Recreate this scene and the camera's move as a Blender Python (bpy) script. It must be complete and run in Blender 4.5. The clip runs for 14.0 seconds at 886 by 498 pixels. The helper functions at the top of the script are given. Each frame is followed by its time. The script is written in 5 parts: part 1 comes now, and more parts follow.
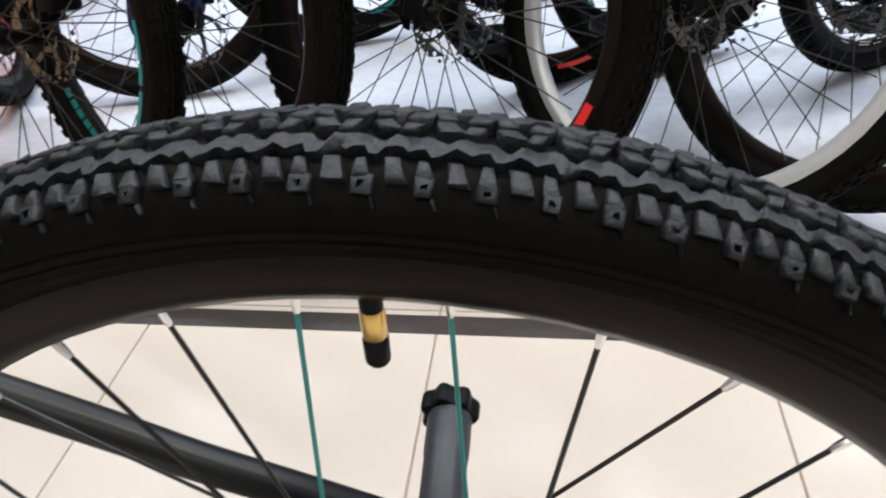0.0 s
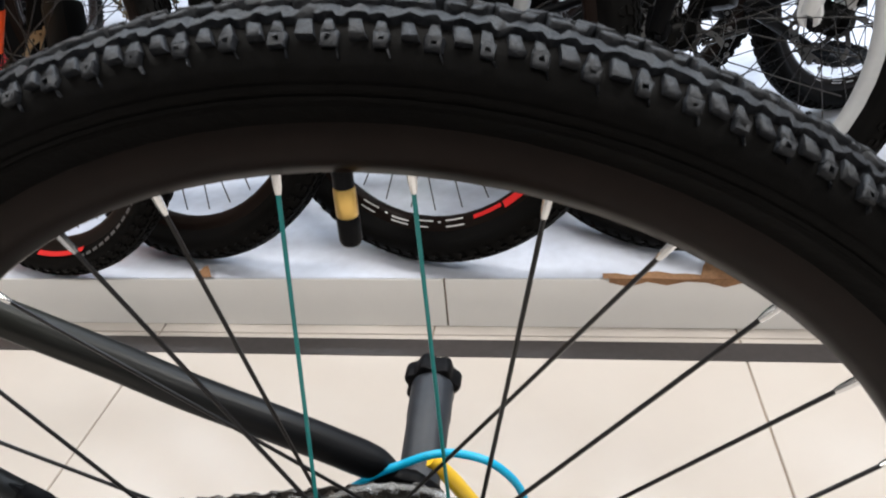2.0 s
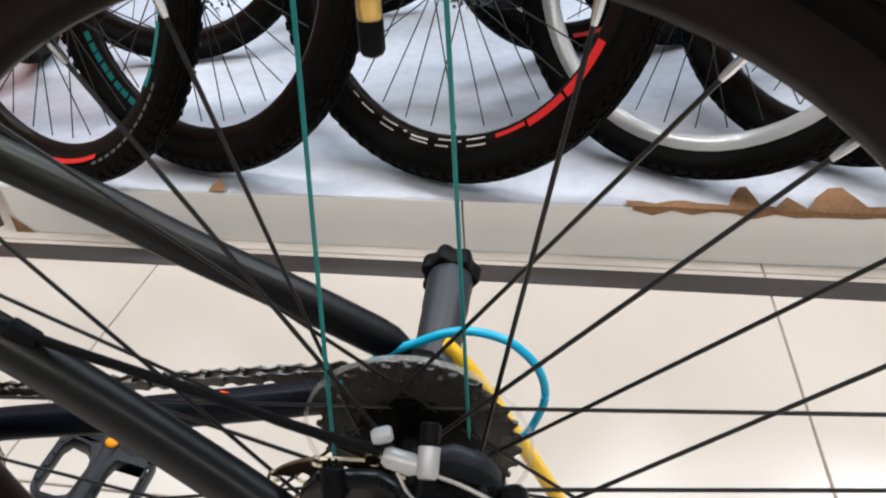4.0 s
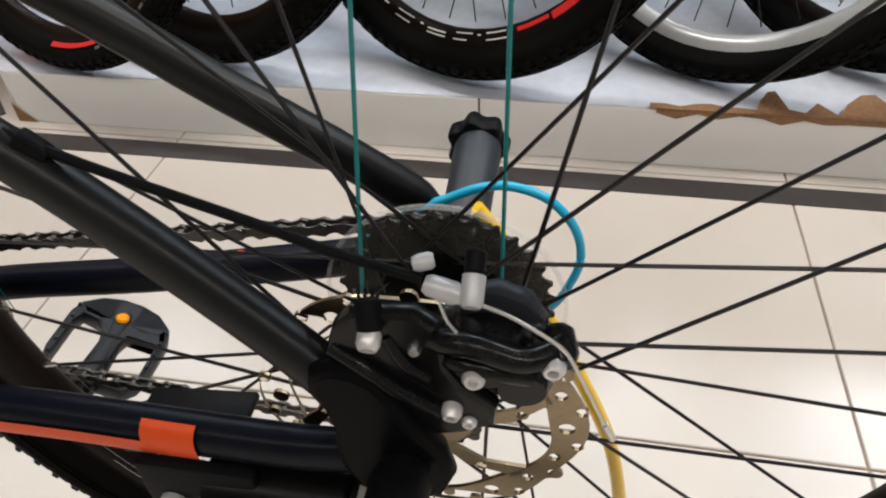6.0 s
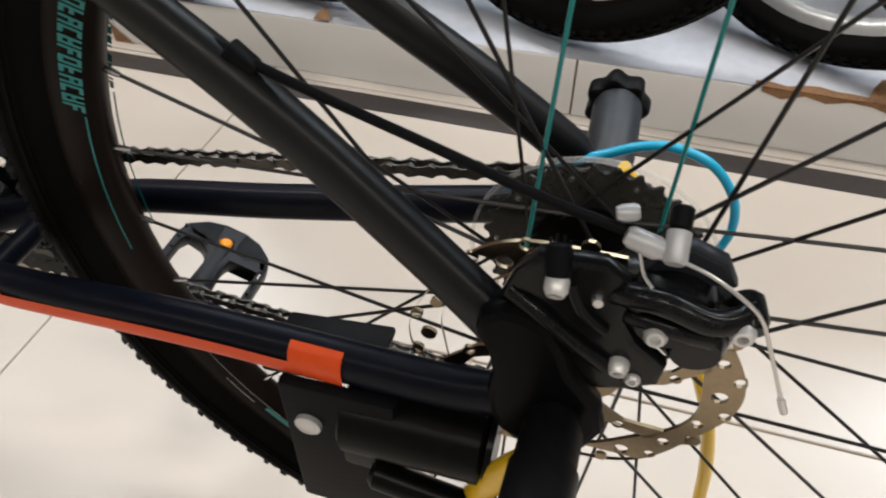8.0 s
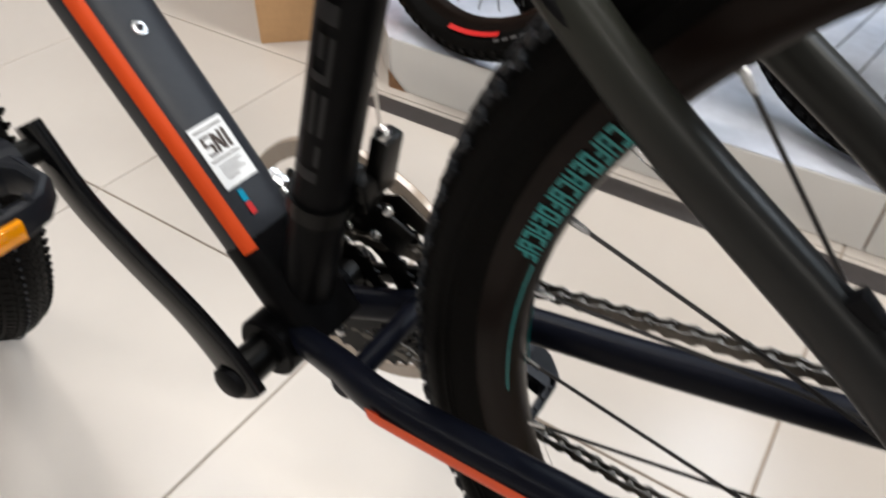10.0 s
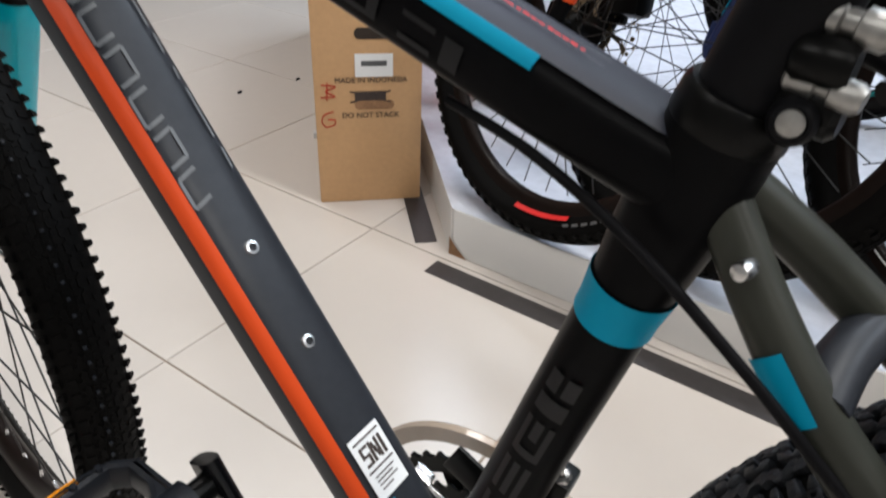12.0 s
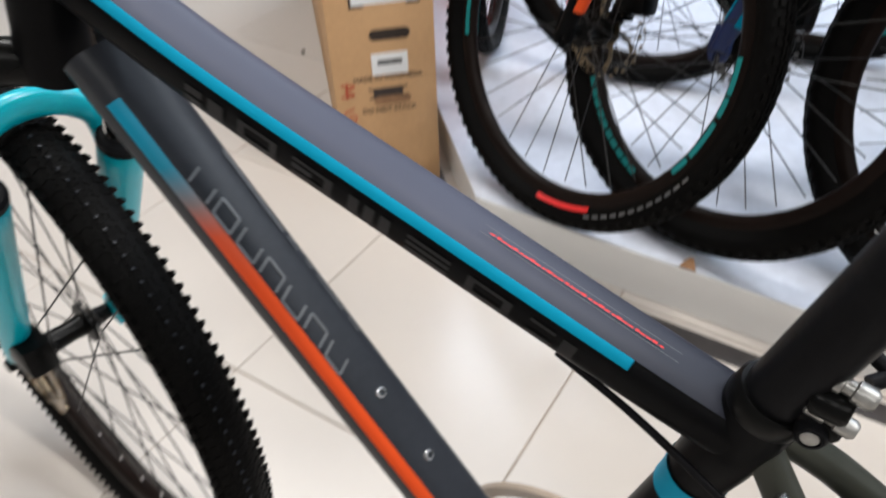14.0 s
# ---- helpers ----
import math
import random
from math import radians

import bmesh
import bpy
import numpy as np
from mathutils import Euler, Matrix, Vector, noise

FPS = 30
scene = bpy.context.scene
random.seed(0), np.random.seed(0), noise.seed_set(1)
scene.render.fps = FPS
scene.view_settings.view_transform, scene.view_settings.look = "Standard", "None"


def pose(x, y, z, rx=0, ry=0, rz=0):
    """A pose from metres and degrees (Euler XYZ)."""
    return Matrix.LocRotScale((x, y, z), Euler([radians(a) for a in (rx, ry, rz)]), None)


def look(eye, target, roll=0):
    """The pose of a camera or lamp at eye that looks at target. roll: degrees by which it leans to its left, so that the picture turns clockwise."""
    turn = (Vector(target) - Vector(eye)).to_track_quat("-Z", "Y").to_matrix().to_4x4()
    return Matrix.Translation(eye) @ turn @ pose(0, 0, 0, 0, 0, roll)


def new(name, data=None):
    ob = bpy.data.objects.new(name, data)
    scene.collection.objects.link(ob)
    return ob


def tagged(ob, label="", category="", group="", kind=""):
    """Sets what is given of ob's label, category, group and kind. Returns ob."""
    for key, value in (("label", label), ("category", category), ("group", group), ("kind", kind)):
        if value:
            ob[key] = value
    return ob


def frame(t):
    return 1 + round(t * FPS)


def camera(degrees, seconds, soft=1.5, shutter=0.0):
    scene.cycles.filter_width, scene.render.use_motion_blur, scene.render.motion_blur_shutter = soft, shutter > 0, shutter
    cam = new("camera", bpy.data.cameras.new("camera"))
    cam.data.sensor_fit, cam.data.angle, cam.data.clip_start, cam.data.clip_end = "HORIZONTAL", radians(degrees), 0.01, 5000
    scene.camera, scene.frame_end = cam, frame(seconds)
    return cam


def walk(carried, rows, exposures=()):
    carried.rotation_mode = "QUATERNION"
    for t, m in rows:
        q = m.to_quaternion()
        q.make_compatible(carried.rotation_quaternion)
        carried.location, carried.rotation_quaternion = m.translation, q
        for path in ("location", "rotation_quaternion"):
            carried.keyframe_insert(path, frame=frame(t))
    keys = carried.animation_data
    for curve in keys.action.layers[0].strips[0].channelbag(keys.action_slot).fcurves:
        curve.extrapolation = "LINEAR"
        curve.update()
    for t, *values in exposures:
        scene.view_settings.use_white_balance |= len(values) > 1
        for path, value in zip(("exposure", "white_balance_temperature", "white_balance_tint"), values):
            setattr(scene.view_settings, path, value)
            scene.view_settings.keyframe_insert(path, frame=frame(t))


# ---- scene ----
cam = camera(62.6, 14.0, soft=2.0, shutter=0.5)
PATH = [
    (0, (0.987, -0.927, 0.815), (0.696, 0.649, -0.381), -5.3),
    (0.5, (0.99, -0.946, 0.806), (0.621, 0.635, -0.363), -7.1),
    (1, (0.984, -0.975, 0.795), (0.683, 0.684, -0.28), -5.2),
    (1.5, (0.997, -0.992, 0.792), (0.685, 0.692, -0.242), -6.0),
    (2, (1.006, -0.992, 0.776), (0.716, 0.687, -0.271), -5.5),
    (4.5, (0.992, -0.994, 0.704), (0.662, 0.568, -0.502), -4.0),
    (5, (0.987, -0.996, 0.689), (0.679, 0.524, -0.574), -3.3),
    (5.5, (0.985, -0.999, 0.681), (0.658, 0.487, -0.618), -3.8),
    (6, (0.979, -1.001, 0.673), (0.659, 0.471, -0.643), -2.9),
    (6.5, (0.966, -1.007, 0.673), (0.616, 0.455, -0.647), -2.7),
    (7, (0.947, -1.016, 0.665), (0.603, 0.394, -0.71), -1.1),
    (9.5, (0.823, -1.017, 0.677), (0.147, 0.266, -0.7), 0.2),
    (10, (0.753, -1.002, 0.684), (-0.062, 0.268, -0.629), 1.2),
    (10.5, (0.703, -1.006, 0.704), (-0.207, 0.278, -0.529), 2.8),
    (11, (0.648, -0.997, 0.718), (-0.301, 0.278, -0.496), 3.4),
    (11.5, (0.625, -0.98, 0.743), (-0.307, 0.34, -0.436), 2.6),
    (12, (0.63, -0.987, 0.778), (-0.306, 0.403, -0.315), 2.3),
    (12.5, (0.63, -1.002, 0.801), (-0.348, 0.405, -0.23), 1.5),
    (13, (0.646, -1.008, 0.819), (-0.329, 0.424, -0.179), 1.0),
    (13.5, (0.626, -1.013, 0.849), (-0.337, 0.45, -0.116), -2.4),
    (14, (0.575, -1.013, 0.97), (-0.269, 0.249, -0.331), -2.3),
]
walk(cam, [(t, look(eye, target, roll)) for t, eye, target, roll in PATH], [(0, 0.2, 6550, 10), (0.5, 0.16, 6550, 10), (1.0, 0.12, 6530, 10), (2.2, 0.10, 6530, 10), (4.5, 0.0, 6500, 10), (5.5, -0.14, 6700, 10), (6.5, -0.22, 6850, 10), (7.0, -0.28, 6850, 10), (9.5, -0.06, 6800, 10), (10.5, -0.12, 6500, 10), (11.5, -0.16, 6400, 10), (12.5, -0.10, 6500, 10), (13.5, 0.02, 6500, 10), (14.0, 0.0, 6450, 10)])

# ---------------------------------------------------------------- light
world = bpy.data.worlds.new("shop_air")
scene.world = world
world.use_nodes = True
world.node_tree.nodes["Background"].inputs[0].default_value = (0.9, 0.95, 1.0, 1)
world.node_tree.nodes["Background"].inputs[1].default_value = 0.05

CEIL = 3.0
LAMPS = [(-1.0, -2.4), (-1.0, 0.0), (-1.0, 1.9), (1.0, -2.4), (1.0, 0.0), (1.0, 1.9), (3.0, -2.4), (3.0, 0.0), (3.0, 1.9)]
POWER = {-1.0: 0.95, 1.0: 0.92, 3.0: 1.4}      # eastern lamps raised: more light comes from there, its source unseen
for lx, ly in LAMPS:
    lamp = bpy.data.lights.new("ceiling_lamp", "AREA")
    lamp.shape, lamp.size, lamp.size_y, lamp.energy, lamp.color = "RECTANGLE", 1.2, 0.3, POWER[lx] * (44 if ly > 1 else 37 if ly > -1 else 16), ((0.74, 0.86, 1.0) if ly > 1 else (1.0, 0.98, 0.95))
    lo = new("ceiling_lamp_light", lamp)
    lo.matrix_world = pose(lx, ly, CEIL - 0.075)
scene.view_settings.exposure = 0.0


# ---------------------------------------------------------------- materials
def mat(name, col, rough=0.5, metal=0.0, spec=0.5, grain=0.0, scale=40.0, bump=0.0, bscale=None, col2=None, coat=0.0, alpha=1.0, trans=0.0, rvar=0.0):
    """A surface with two scales of variation: broad stains and fine grain."""
    m = bpy.data.materials.new(name)
    m.use_nodes = True
    nt = m.node_tree
    b = nt.nodes["Principled BSDF"]
    b.inputs["Base Color"].default_value = (*col, 1)
    b.inputs["Roughness"].default_value = rough
    b.inputs["Metallic"].default_value = metal
    b.inputs["Specular IOR Level"].default_value = spec
    b.inputs["Coat Weight"].default_value = coat
    b.inputs["Transmission Weight"].default_value = trans
    b.inputs["Alpha"].default_value = alpha
    co = nt.nodes.new("ShaderNodeTexCoord")
    if grain or col2:
        big = nt.nodes.new("ShaderNodeTexNoise")
        big.inputs["Scale"].default_value = scale / 6
        big.inputs["Detail"].default_value = 4
        fine = nt.nodes.new("ShaderNodeTexNoise")
        fine.inputs["Scale"].default_value = scale * 3
        fine.inputs["Detail"].default_value = 6
        for n in (big, fine):
            nt.links.new(co.outputs["Object"], n.inputs["Vector"])
        add = nt.nodes.new("ShaderNodeMath")
        add.operation = "MULTIPLY_ADD"
        add.inputs[1].default_value = 0.45
        nt.links.new(fine.outputs["Fac"], add.inputs[0])
        half = nt.nodes.new("ShaderNodeMath")
        half.operation = "MULTIPLY"
        half.inputs[1].default_value = 0.55
        nt.links.new(big.outputs["Fac"], half.inputs[0])
        nt.links.new(half.outputs[0], add.inputs[2])
        ramp = nt.nodes.new("ShaderNodeValToRGB")
        ramp.color_ramp.elements[0].position, ramp.color_ramp.elements[1].position = 0.32, 0.68
        c2 = col2 or tuple(c * (1 - grain) for c in col)
        ramp.color_ramp.elements[0].color = (*c2, 1)
        ramp.color_ramp.elements[1].color = (*[min(1, c * (1 + grain * 0.5)) for c in col], 1)
        nt.links.new(add.outputs[0], ramp.inputs["Fac"])
        nt.links.new(ramp.outputs["Color"], b.inputs["Base Color"])
        if rvar:
            mr = nt.nodes.new("ShaderNodeMapRange")
            mr.inputs["To Min"].default_value, mr.inputs["To Max"].default_value = max(0.02, rough - rvar), min(1, rough + rvar)
            nt.links.new(add.outputs[0], mr.inputs["Value"])
            nt.links.new(mr.outputs[0], b.inputs["Roughness"])
    if bump:
        bn = nt.nodes.new("ShaderNodeTexNoise")
        bn.inputs["Scale"].default_value = bscale or scale * 4
        bn.inputs["Detail"].default_value = 4
        nt.links.new(co.outputs["Object"], bn.inputs["Vector"])
        bp = nt.nodes.new("ShaderNodeBump")
        bp.inputs["Strength"].default_value = bump
        bp.inputs["Distance"].default_value = 0.002
        nt.links.new(bn.outputs["Fac"], bp.inputs["Height"])
        nt.links.new(bp.outputs["Normal"], b.inputs["Normal"])
    return m


def tile_mat(name, col, var):
    """Polished ceramic: cloudy marbling, and a slight shade of its own for each tile."""
    m = mat(name, col, rough=0.27, spec=0.4, grain=0.02, scale=9.0, rvar=0.006)
    nt = m.node_tree
    b = nt.nodes["Principled BSDF"]
    src = b.inputs["Base Color"].links[0].from_socket
    info = nt.nodes.new("ShaderNodeObjectInfo")
    hsv = nt.nodes.new("ShaderNodeHueSaturation")
    mr = nt.nodes.new("ShaderNodeMapRange")
    mr.inputs["To Min"].default_value, mr.inputs["To Max"].default_value = 1 - var, 1 + var * 0.5
    nt.links.new(info.outputs["Random"], mr.inputs["Value"])
    nt.links.new(mr.outputs[0], hsv.inputs["Value"])
    nt.links.new(src, hsv.inputs["Color"])
    nt.links.new(hsv.outputs["Color"], b.inputs["Base Color"])
    return m


M = dict(
    floor=tile_mat("cream_floor_tile", (0.56, 0.512, 0.468), 0.03),
    grout=mat("tile_grout", (0.38, 0.31, 0.25), 0.9, grain=0.3),
    riser=tile_mat("grey_riser_tile", (0.80, 0.79, 0.775), 0.02),
    tape=mat("black_floor_tape", (0.035, 0.03, 0.03), 0.45, grain=0.4, scale=25, bump=0.1, rvar=0.1),
    sheet=mat("white_plastic_sheet", (0.70, 0.735, 0.83), 0.2, grain=0.16, scale=14, bump=0.25, bscale=9, rvar=0.1),
    board=mat("brown_chipboard", (0.3, 0.16, 0.08), 0.85, grain=0.4, scale=60, bump=0.4),
    wall=mat("grey_wall_paint", (0.42, 0.41, 0.4), 0.8, grain=0.04, bump=0.1),
    ceiling=mat("white_ceiling_paint", (0.55, 0.55, 0.54), 0.9, grain=0.03),
    carton=mat("brown_carton", (0.58, 0.35, 0.175), 0.75, grain=0.1, scale=30, bump=0.12, bscale=200),
    carton_ink=mat("carton_black_ink", (0.05, 0.035, 0.03), 0.7, grain=0.3),
    carton_red=mat("carton_red_marker", (0.5, 0.05, 0.02), 0.6, grain=0.3),
    carton_dark=mat("carton_slot_shade", (0.03, 0.02, 0.015), 0.9, grain=0.3),
    paper=mat("white_paper_label", (0.78, 0.79, 0.8), 0.5, grain=0.04),
    rubber=mat("black_tyre_rubber", (0.003, 0.0028, 0.0027), 0.55, spec=0.05, grain=0.5, scale=60, bump=0.2, rvar=0.12),
    caliper=mat("glossy_black_casting", (0.006, 0.006, 0.0065), 0.24, spec=0.2, grain=0.3, scale=160, bump=0.02, rvar=0.15),
    knob=mat("dusty_tread_rubber", (0.0090, 0.0106, 0.0140), 0.52, spec=0.29, grain=0.5, scale=110, bump=0.4, rvar=0.15),
    rim=mat("black_anodised_rim", (0.0085, 0.0052, 0.0042), 0.34, metal=0.0, spec=0.09, grain=0.3, scale=30, rvar=0.06),
    rim_glint=mat("rim_edge_glint", (0.5, 0.5, 0.5), 0.4, grain=0.2),
    spoke=mat("black_spoke", (0.01, 0.009, 0.009), 0.35, metal=0.3, grain=0.3),
    nipple=mat("chromed_nipple", (0.78, 0.78, 0.78), 0.22, metal=1.0, grain=0.1),
    rotor_grey=mat("grey_rotor_steel", (0.27, 0.27, 0.275), 0.35, metal=0.9, grain=0.2, scale=120, rvar=0.08),
    clampsteel=mat("dull_cast_steel", (0.36, 0.355, 0.34), 0.38, metal=0.85, grain=0.35, scale=90, bump=0.15, rvar=0.12),
    crank=mat("gloss_black_forged_alloy", (0.004, 0.004, 0.0045), 0.16, spec=0.45, grain=0.2, scale=40, rvar=0.05),
    bigcog=mat("blackened_cassette_steel", (0.03, 0.028, 0.026), 0.28, metal=0.9, grain=0.5, scale=120, rvar=0.12),
    film=mat("clear_plastic_edge", (0.75, 0.75, 0.74), 0.15, alpha=0.16, grain=0.05),
    teal=mat("teal_paint", (0.0, 0.2, 0.2), 0.35, grain=0.15),
    cyan=mat("cyan_decal", (0.0, 0.25, 0.40), 0.5, spec=0.1, grain=0.06, scale=60),
    fork=mat("cyan_fork_paint", (0.0, 0.40, 0.50), 0.28, spec=0.35, grain=0.06, coat=0.15),
    orange=mat("orange_decal", (0.70, 0.072, 0.010), 0.42, spec=0.25, grain=0.08, scale=60),
    red=mat("red_decal", (0.6, 0.02, 0.02), 0.4, spec=0.3, grain=0.1),
    black=mat("satin_black_paint", (0.004, 0.004, 0.0045), 0.36, spec=0.04, grain=0.25, scale=50, rvar=0.06),
    navy=mat("navy_black_paint", (0.005, 0.006, 0.011), 0.34, spec=0.09, grain=0.25, scale=50, rvar=0.06),
    char=mat("charcoal_grey_paint", (0.022, 0.0245, 0.03), 0.38, spec=0.22, grain=0.2, scale=50, rvar=0.06),
    ghost=mat("grey_lettering_vinyl", (0.0115, 0.0115, 0.0130), 0.45, spec=0.2, grain=0.15),
    silverline=mat("silver_outline_vinyl", (0.09, 0.094, 0.1), 0.35, grain=0.2),
    steel=mat("brushed_steel", (0.62, 0.62, 0.62), 0.25, metal=1.0, grain=0.15, rvar=0.08),
    chrome=mat("chrome", (0.85, 0.85, 0.85), 0.08, metal=1.0),
    rotor=mat("brake_rotor_steel", (0.32, 0.25, 0.165), 0.3, metal=1.0, grain=0.2, scale=120, rvar=0.08),
    alloy=mat("cast_grey_alloy", (0.5, 0.5, 0.51), 0.4, metal=0.3, grain=0.15),
    bolt=mat("pale_alloy_bolt", (0.68, 0.67, 0.66), 0.35, metal=0.5, grain=0.12),
    dark=mat("black_cast_metal", (0.003, 0.003, 0.003), 0.3, spec=0.12, grain=0.4, scale=60, rvar=0.1),
    plastic=mat("black_plastic", (0.007, 0.007, 0.008), 0.4, spec=0.05, grain=0.3, scale=60, bump=0.08),
    pedal=mat("grey_black_pedal_resin", (0.010, 0.0115, 0.0155), 0.42, spec=0.2, grain=0.25, scale=60, bump=0.12),
    clamp=mat("slate_grey_plastic", (0.022, 0.026, 0.033), 0.45, spec=0.32, grain=0.3, scale=50, bump=0.06),
    chain=mat("oiled_chain_steel", (0.11, 0.1, 0.09), 0.35, metal=0.9, grain=0.4, scale=200),
    cog=mat("dark_cog_steel", (0.005, 0.0047, 0.0045), 0.35, spec=0.3, grain=0.4, scale=90),
    clear=mat("clear_plastic", (0.8, 0.75, 0.66), 0.12, alpha=0.025, grain=0.05),
    guard=mat("smoky_beige_plastic", (0.42, 0.33, 0.25), 0.2, alpha=0.75, grain=0.1, coat=0.3),
    amber=mat("amber_reflector", (0.85, 0.3, 0.0), 0.15, grain=0.15, scale=200, coat=0.5),
    lime=mat("lime_reflector", (0.75, 0.75, 0.02), 0.25, grain=0.1, coat=0.5),
    yellow=mat("yellow_enamel", (0.85, 0.52, 0.02), 0.3, grain=0.08, coat=0.3),
    brass=mat("brass", (0.75, 0.5, 0.16), 0.3, metal=1.0, grain=0.15),
    housing=mat("cyan_cable_housing", (0.0, 0.36, 0.6), 0.3, grain=0.08),
    cable=mat("steel_brake_cable", (0.7, 0.68, 0.65), 0.3, metal=0.8, grain=0.1),
    green=mat("green_paint", (0.02, 0.3, 0.12), 0.35, grain=0.1),
    magenta=mat("magenta_paint", (0.55, 0.02, 0.15), 0.35, grain=0.1),
    bluep=mat("blue_paint", (0.012, 0.026, 0.10), 0.35, grain=0.1),
    silver=mat("silver_rim_paint", (0.55, 0.56, 0.57), 0.3, metal=0.4, grain=0.08),
    wood=mat("red_brown_wood", (0.16, 0.055, 0.03), 0.4, grain=0.35, scale=20, rvar=0.08),
    panel=mat("red_panel_paint", (0.55, 0.012, 0.02), 0.35, grain=0.06),
    white=mat("white_paint", (0.72, 0.72, 0.72), 0.35, grain=0.05),
)


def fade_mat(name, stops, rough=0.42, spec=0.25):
    """A colour that fades along the height of its own part: (height, colour) stops."""
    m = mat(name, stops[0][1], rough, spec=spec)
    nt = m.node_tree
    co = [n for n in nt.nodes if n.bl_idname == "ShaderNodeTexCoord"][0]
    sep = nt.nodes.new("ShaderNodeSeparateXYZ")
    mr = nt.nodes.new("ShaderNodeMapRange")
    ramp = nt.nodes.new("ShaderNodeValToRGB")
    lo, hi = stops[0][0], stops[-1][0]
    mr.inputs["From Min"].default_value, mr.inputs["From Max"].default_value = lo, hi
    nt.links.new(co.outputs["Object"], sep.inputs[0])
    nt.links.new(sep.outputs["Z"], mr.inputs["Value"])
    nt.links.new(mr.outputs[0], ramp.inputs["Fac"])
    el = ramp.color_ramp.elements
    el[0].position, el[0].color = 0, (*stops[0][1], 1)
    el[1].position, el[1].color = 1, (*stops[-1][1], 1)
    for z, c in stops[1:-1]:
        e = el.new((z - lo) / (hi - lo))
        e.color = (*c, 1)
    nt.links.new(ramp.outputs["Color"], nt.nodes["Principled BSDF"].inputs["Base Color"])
    return m


M["dt_fade"] = fade_mat("orange_to_cyan_fade", [(0.64, (0.70, 0.072, 0.010)), (0.672, (0.62, 0.085, 0.03)), (0.692, (0.22, 0.17, 0.17)), (0.715, (0.01, 0.22, 0.33)), (0.74, (0.0, 0.25, 0.40))])
# stays: the olive light on their upper part is put into the colour
M["stay_lit_fade"] = fade_mat("black_to_lit_olive_fade", [(0.48, (0.005, 0.0055, 0.0068)), (0.55, (0.010, 0.0105, 0.0098)), (0.60, (0.024, 0.0255, 0.020)), (0.68, (0.036, 0.038, 0.030))], 0.38)
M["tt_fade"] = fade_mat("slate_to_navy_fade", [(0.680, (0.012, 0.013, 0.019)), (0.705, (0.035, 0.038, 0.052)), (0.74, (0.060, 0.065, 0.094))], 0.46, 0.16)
glow = bpy.data.materials.new("lamp_diffuser")
glow.use_nodes = True
glow.node_tree.nodes["Principled BSDF"].inputs["Emission Color"].default_value = (1, 0.97, 0.92, 1)
glow.node_tree.nodes["Principled BSDF"].inputs["Emission Strength"].default_value = 4.0
M["glow"] = glow


# ---------------------------------------------------------------- shape helpers
def finish(bm, name, material, smooth=True, angle=40):
    me = bpy.data.meshes.new(name)
    bmesh.ops.recalc_face_normals(bm, faces=bm.faces)
    bm.to_mesh(me)
    bm.free()
    me.materials.append(material)
    if smooth:
        for p in me.polygons:
            p.use_smooth = True
        me.set_sharp_from_angle(angle=radians(angle))
    return me


def thing(name, m, label, category, group="", kind=""):
    ob = new(name)
    ob.empty_display_size = 0.05
    ob.matrix_world = m
    return tagged(ob, label, category, group, kind)


def part(name, bm, material, parent, label="", m=None, smooth=True, angle=40):
    me = bm if isinstance(bm, bpy.types.Mesh) else finish(bm, name, material, smooth, angle)
    ob = new(name, me)
    ob.parent = parent
    if m is not None:
        ob.matrix_basis = m
    return tagged(ob, label)


def solo(name, bm, material, label, category="", kind="", group="", m=None, smooth=True):
    ob = new(name, finish(bm, name, material, smooth))
    if m is not None:
        ob.matrix_world = m
    return tagged(ob, label, category, group, kind)


def join(*bms):
    out = bms[0]
    for b in bms[1:]:
        me = bpy.data.meshes.new("tmp")
        b.to_mesh(me)
        b.free()
        out.from_mesh(me)
        bpy.data.meshes.remove(me)
    return out


def box(x, y, z, sx, sy, sz, bevel=0.0, rot=None, seg=2):
    bm = bmesh.new()
    bmesh.ops.create_cube(bm, size=1, matrix=Matrix.Diagonal((sx, sy, sz, 1)))
    if bevel:
        bmesh.ops.bevel(bm, geom=bm.edges[:], offset=bevel, segments=seg, affect="EDGES", profile=0.6)
    t = Matrix.Translation((x, y, z))
    if rot is not None:
        t = t @ rot
    bmesh.ops.transform(bm, matrix=t, verts=bm.verts)
    return bm


def lathe(profile, a, b, seg=32, closed=False, cap=True):
    """Turns (distance along a->b, radius) pairs round the line from a to b; distances in metres from a."""
    a, b = Vector(a), Vector(b)
    d = (b - a).normalized()
    u = d.orthogonal().normalized()
    v = d.cross(u)
    bm = bmesh.new()
    rings = []
    for s, r in profile:
        rings.append([bm.verts.new(a + d * s + (u * math.cos(2 * math.pi * k / seg) + v * math.sin(2 * math.pi * k / seg)) * max(r, 1e-5)) for k in range(seg)])
    n = len(rings)
    for i in range(n if closed else n - 1):
        p, q = rings[i], rings[(i + 1) % n]
        for k in range(seg):
            bm.faces.new((p[k], p[(k + 1) % seg], q[(k + 1) % seg], q[k]))
    if cap and not closed:
        bm.faces.new(rings[0][::-1])
        bm.faces.new(rings[-1])
    return bm


def rod(a, b, r, seg=12, bevel=0.0):
    a, b = Vector(a), Vector(b)
    L = (b - a).length
    e = min(bevel, L / 3, r * 0.8)
    prof = [(0, r), (L, r)] if not e else [(0, r - e), (e, r), (L - e, r), (L, r - e)]
    return lathe(prof, a, b, seg)


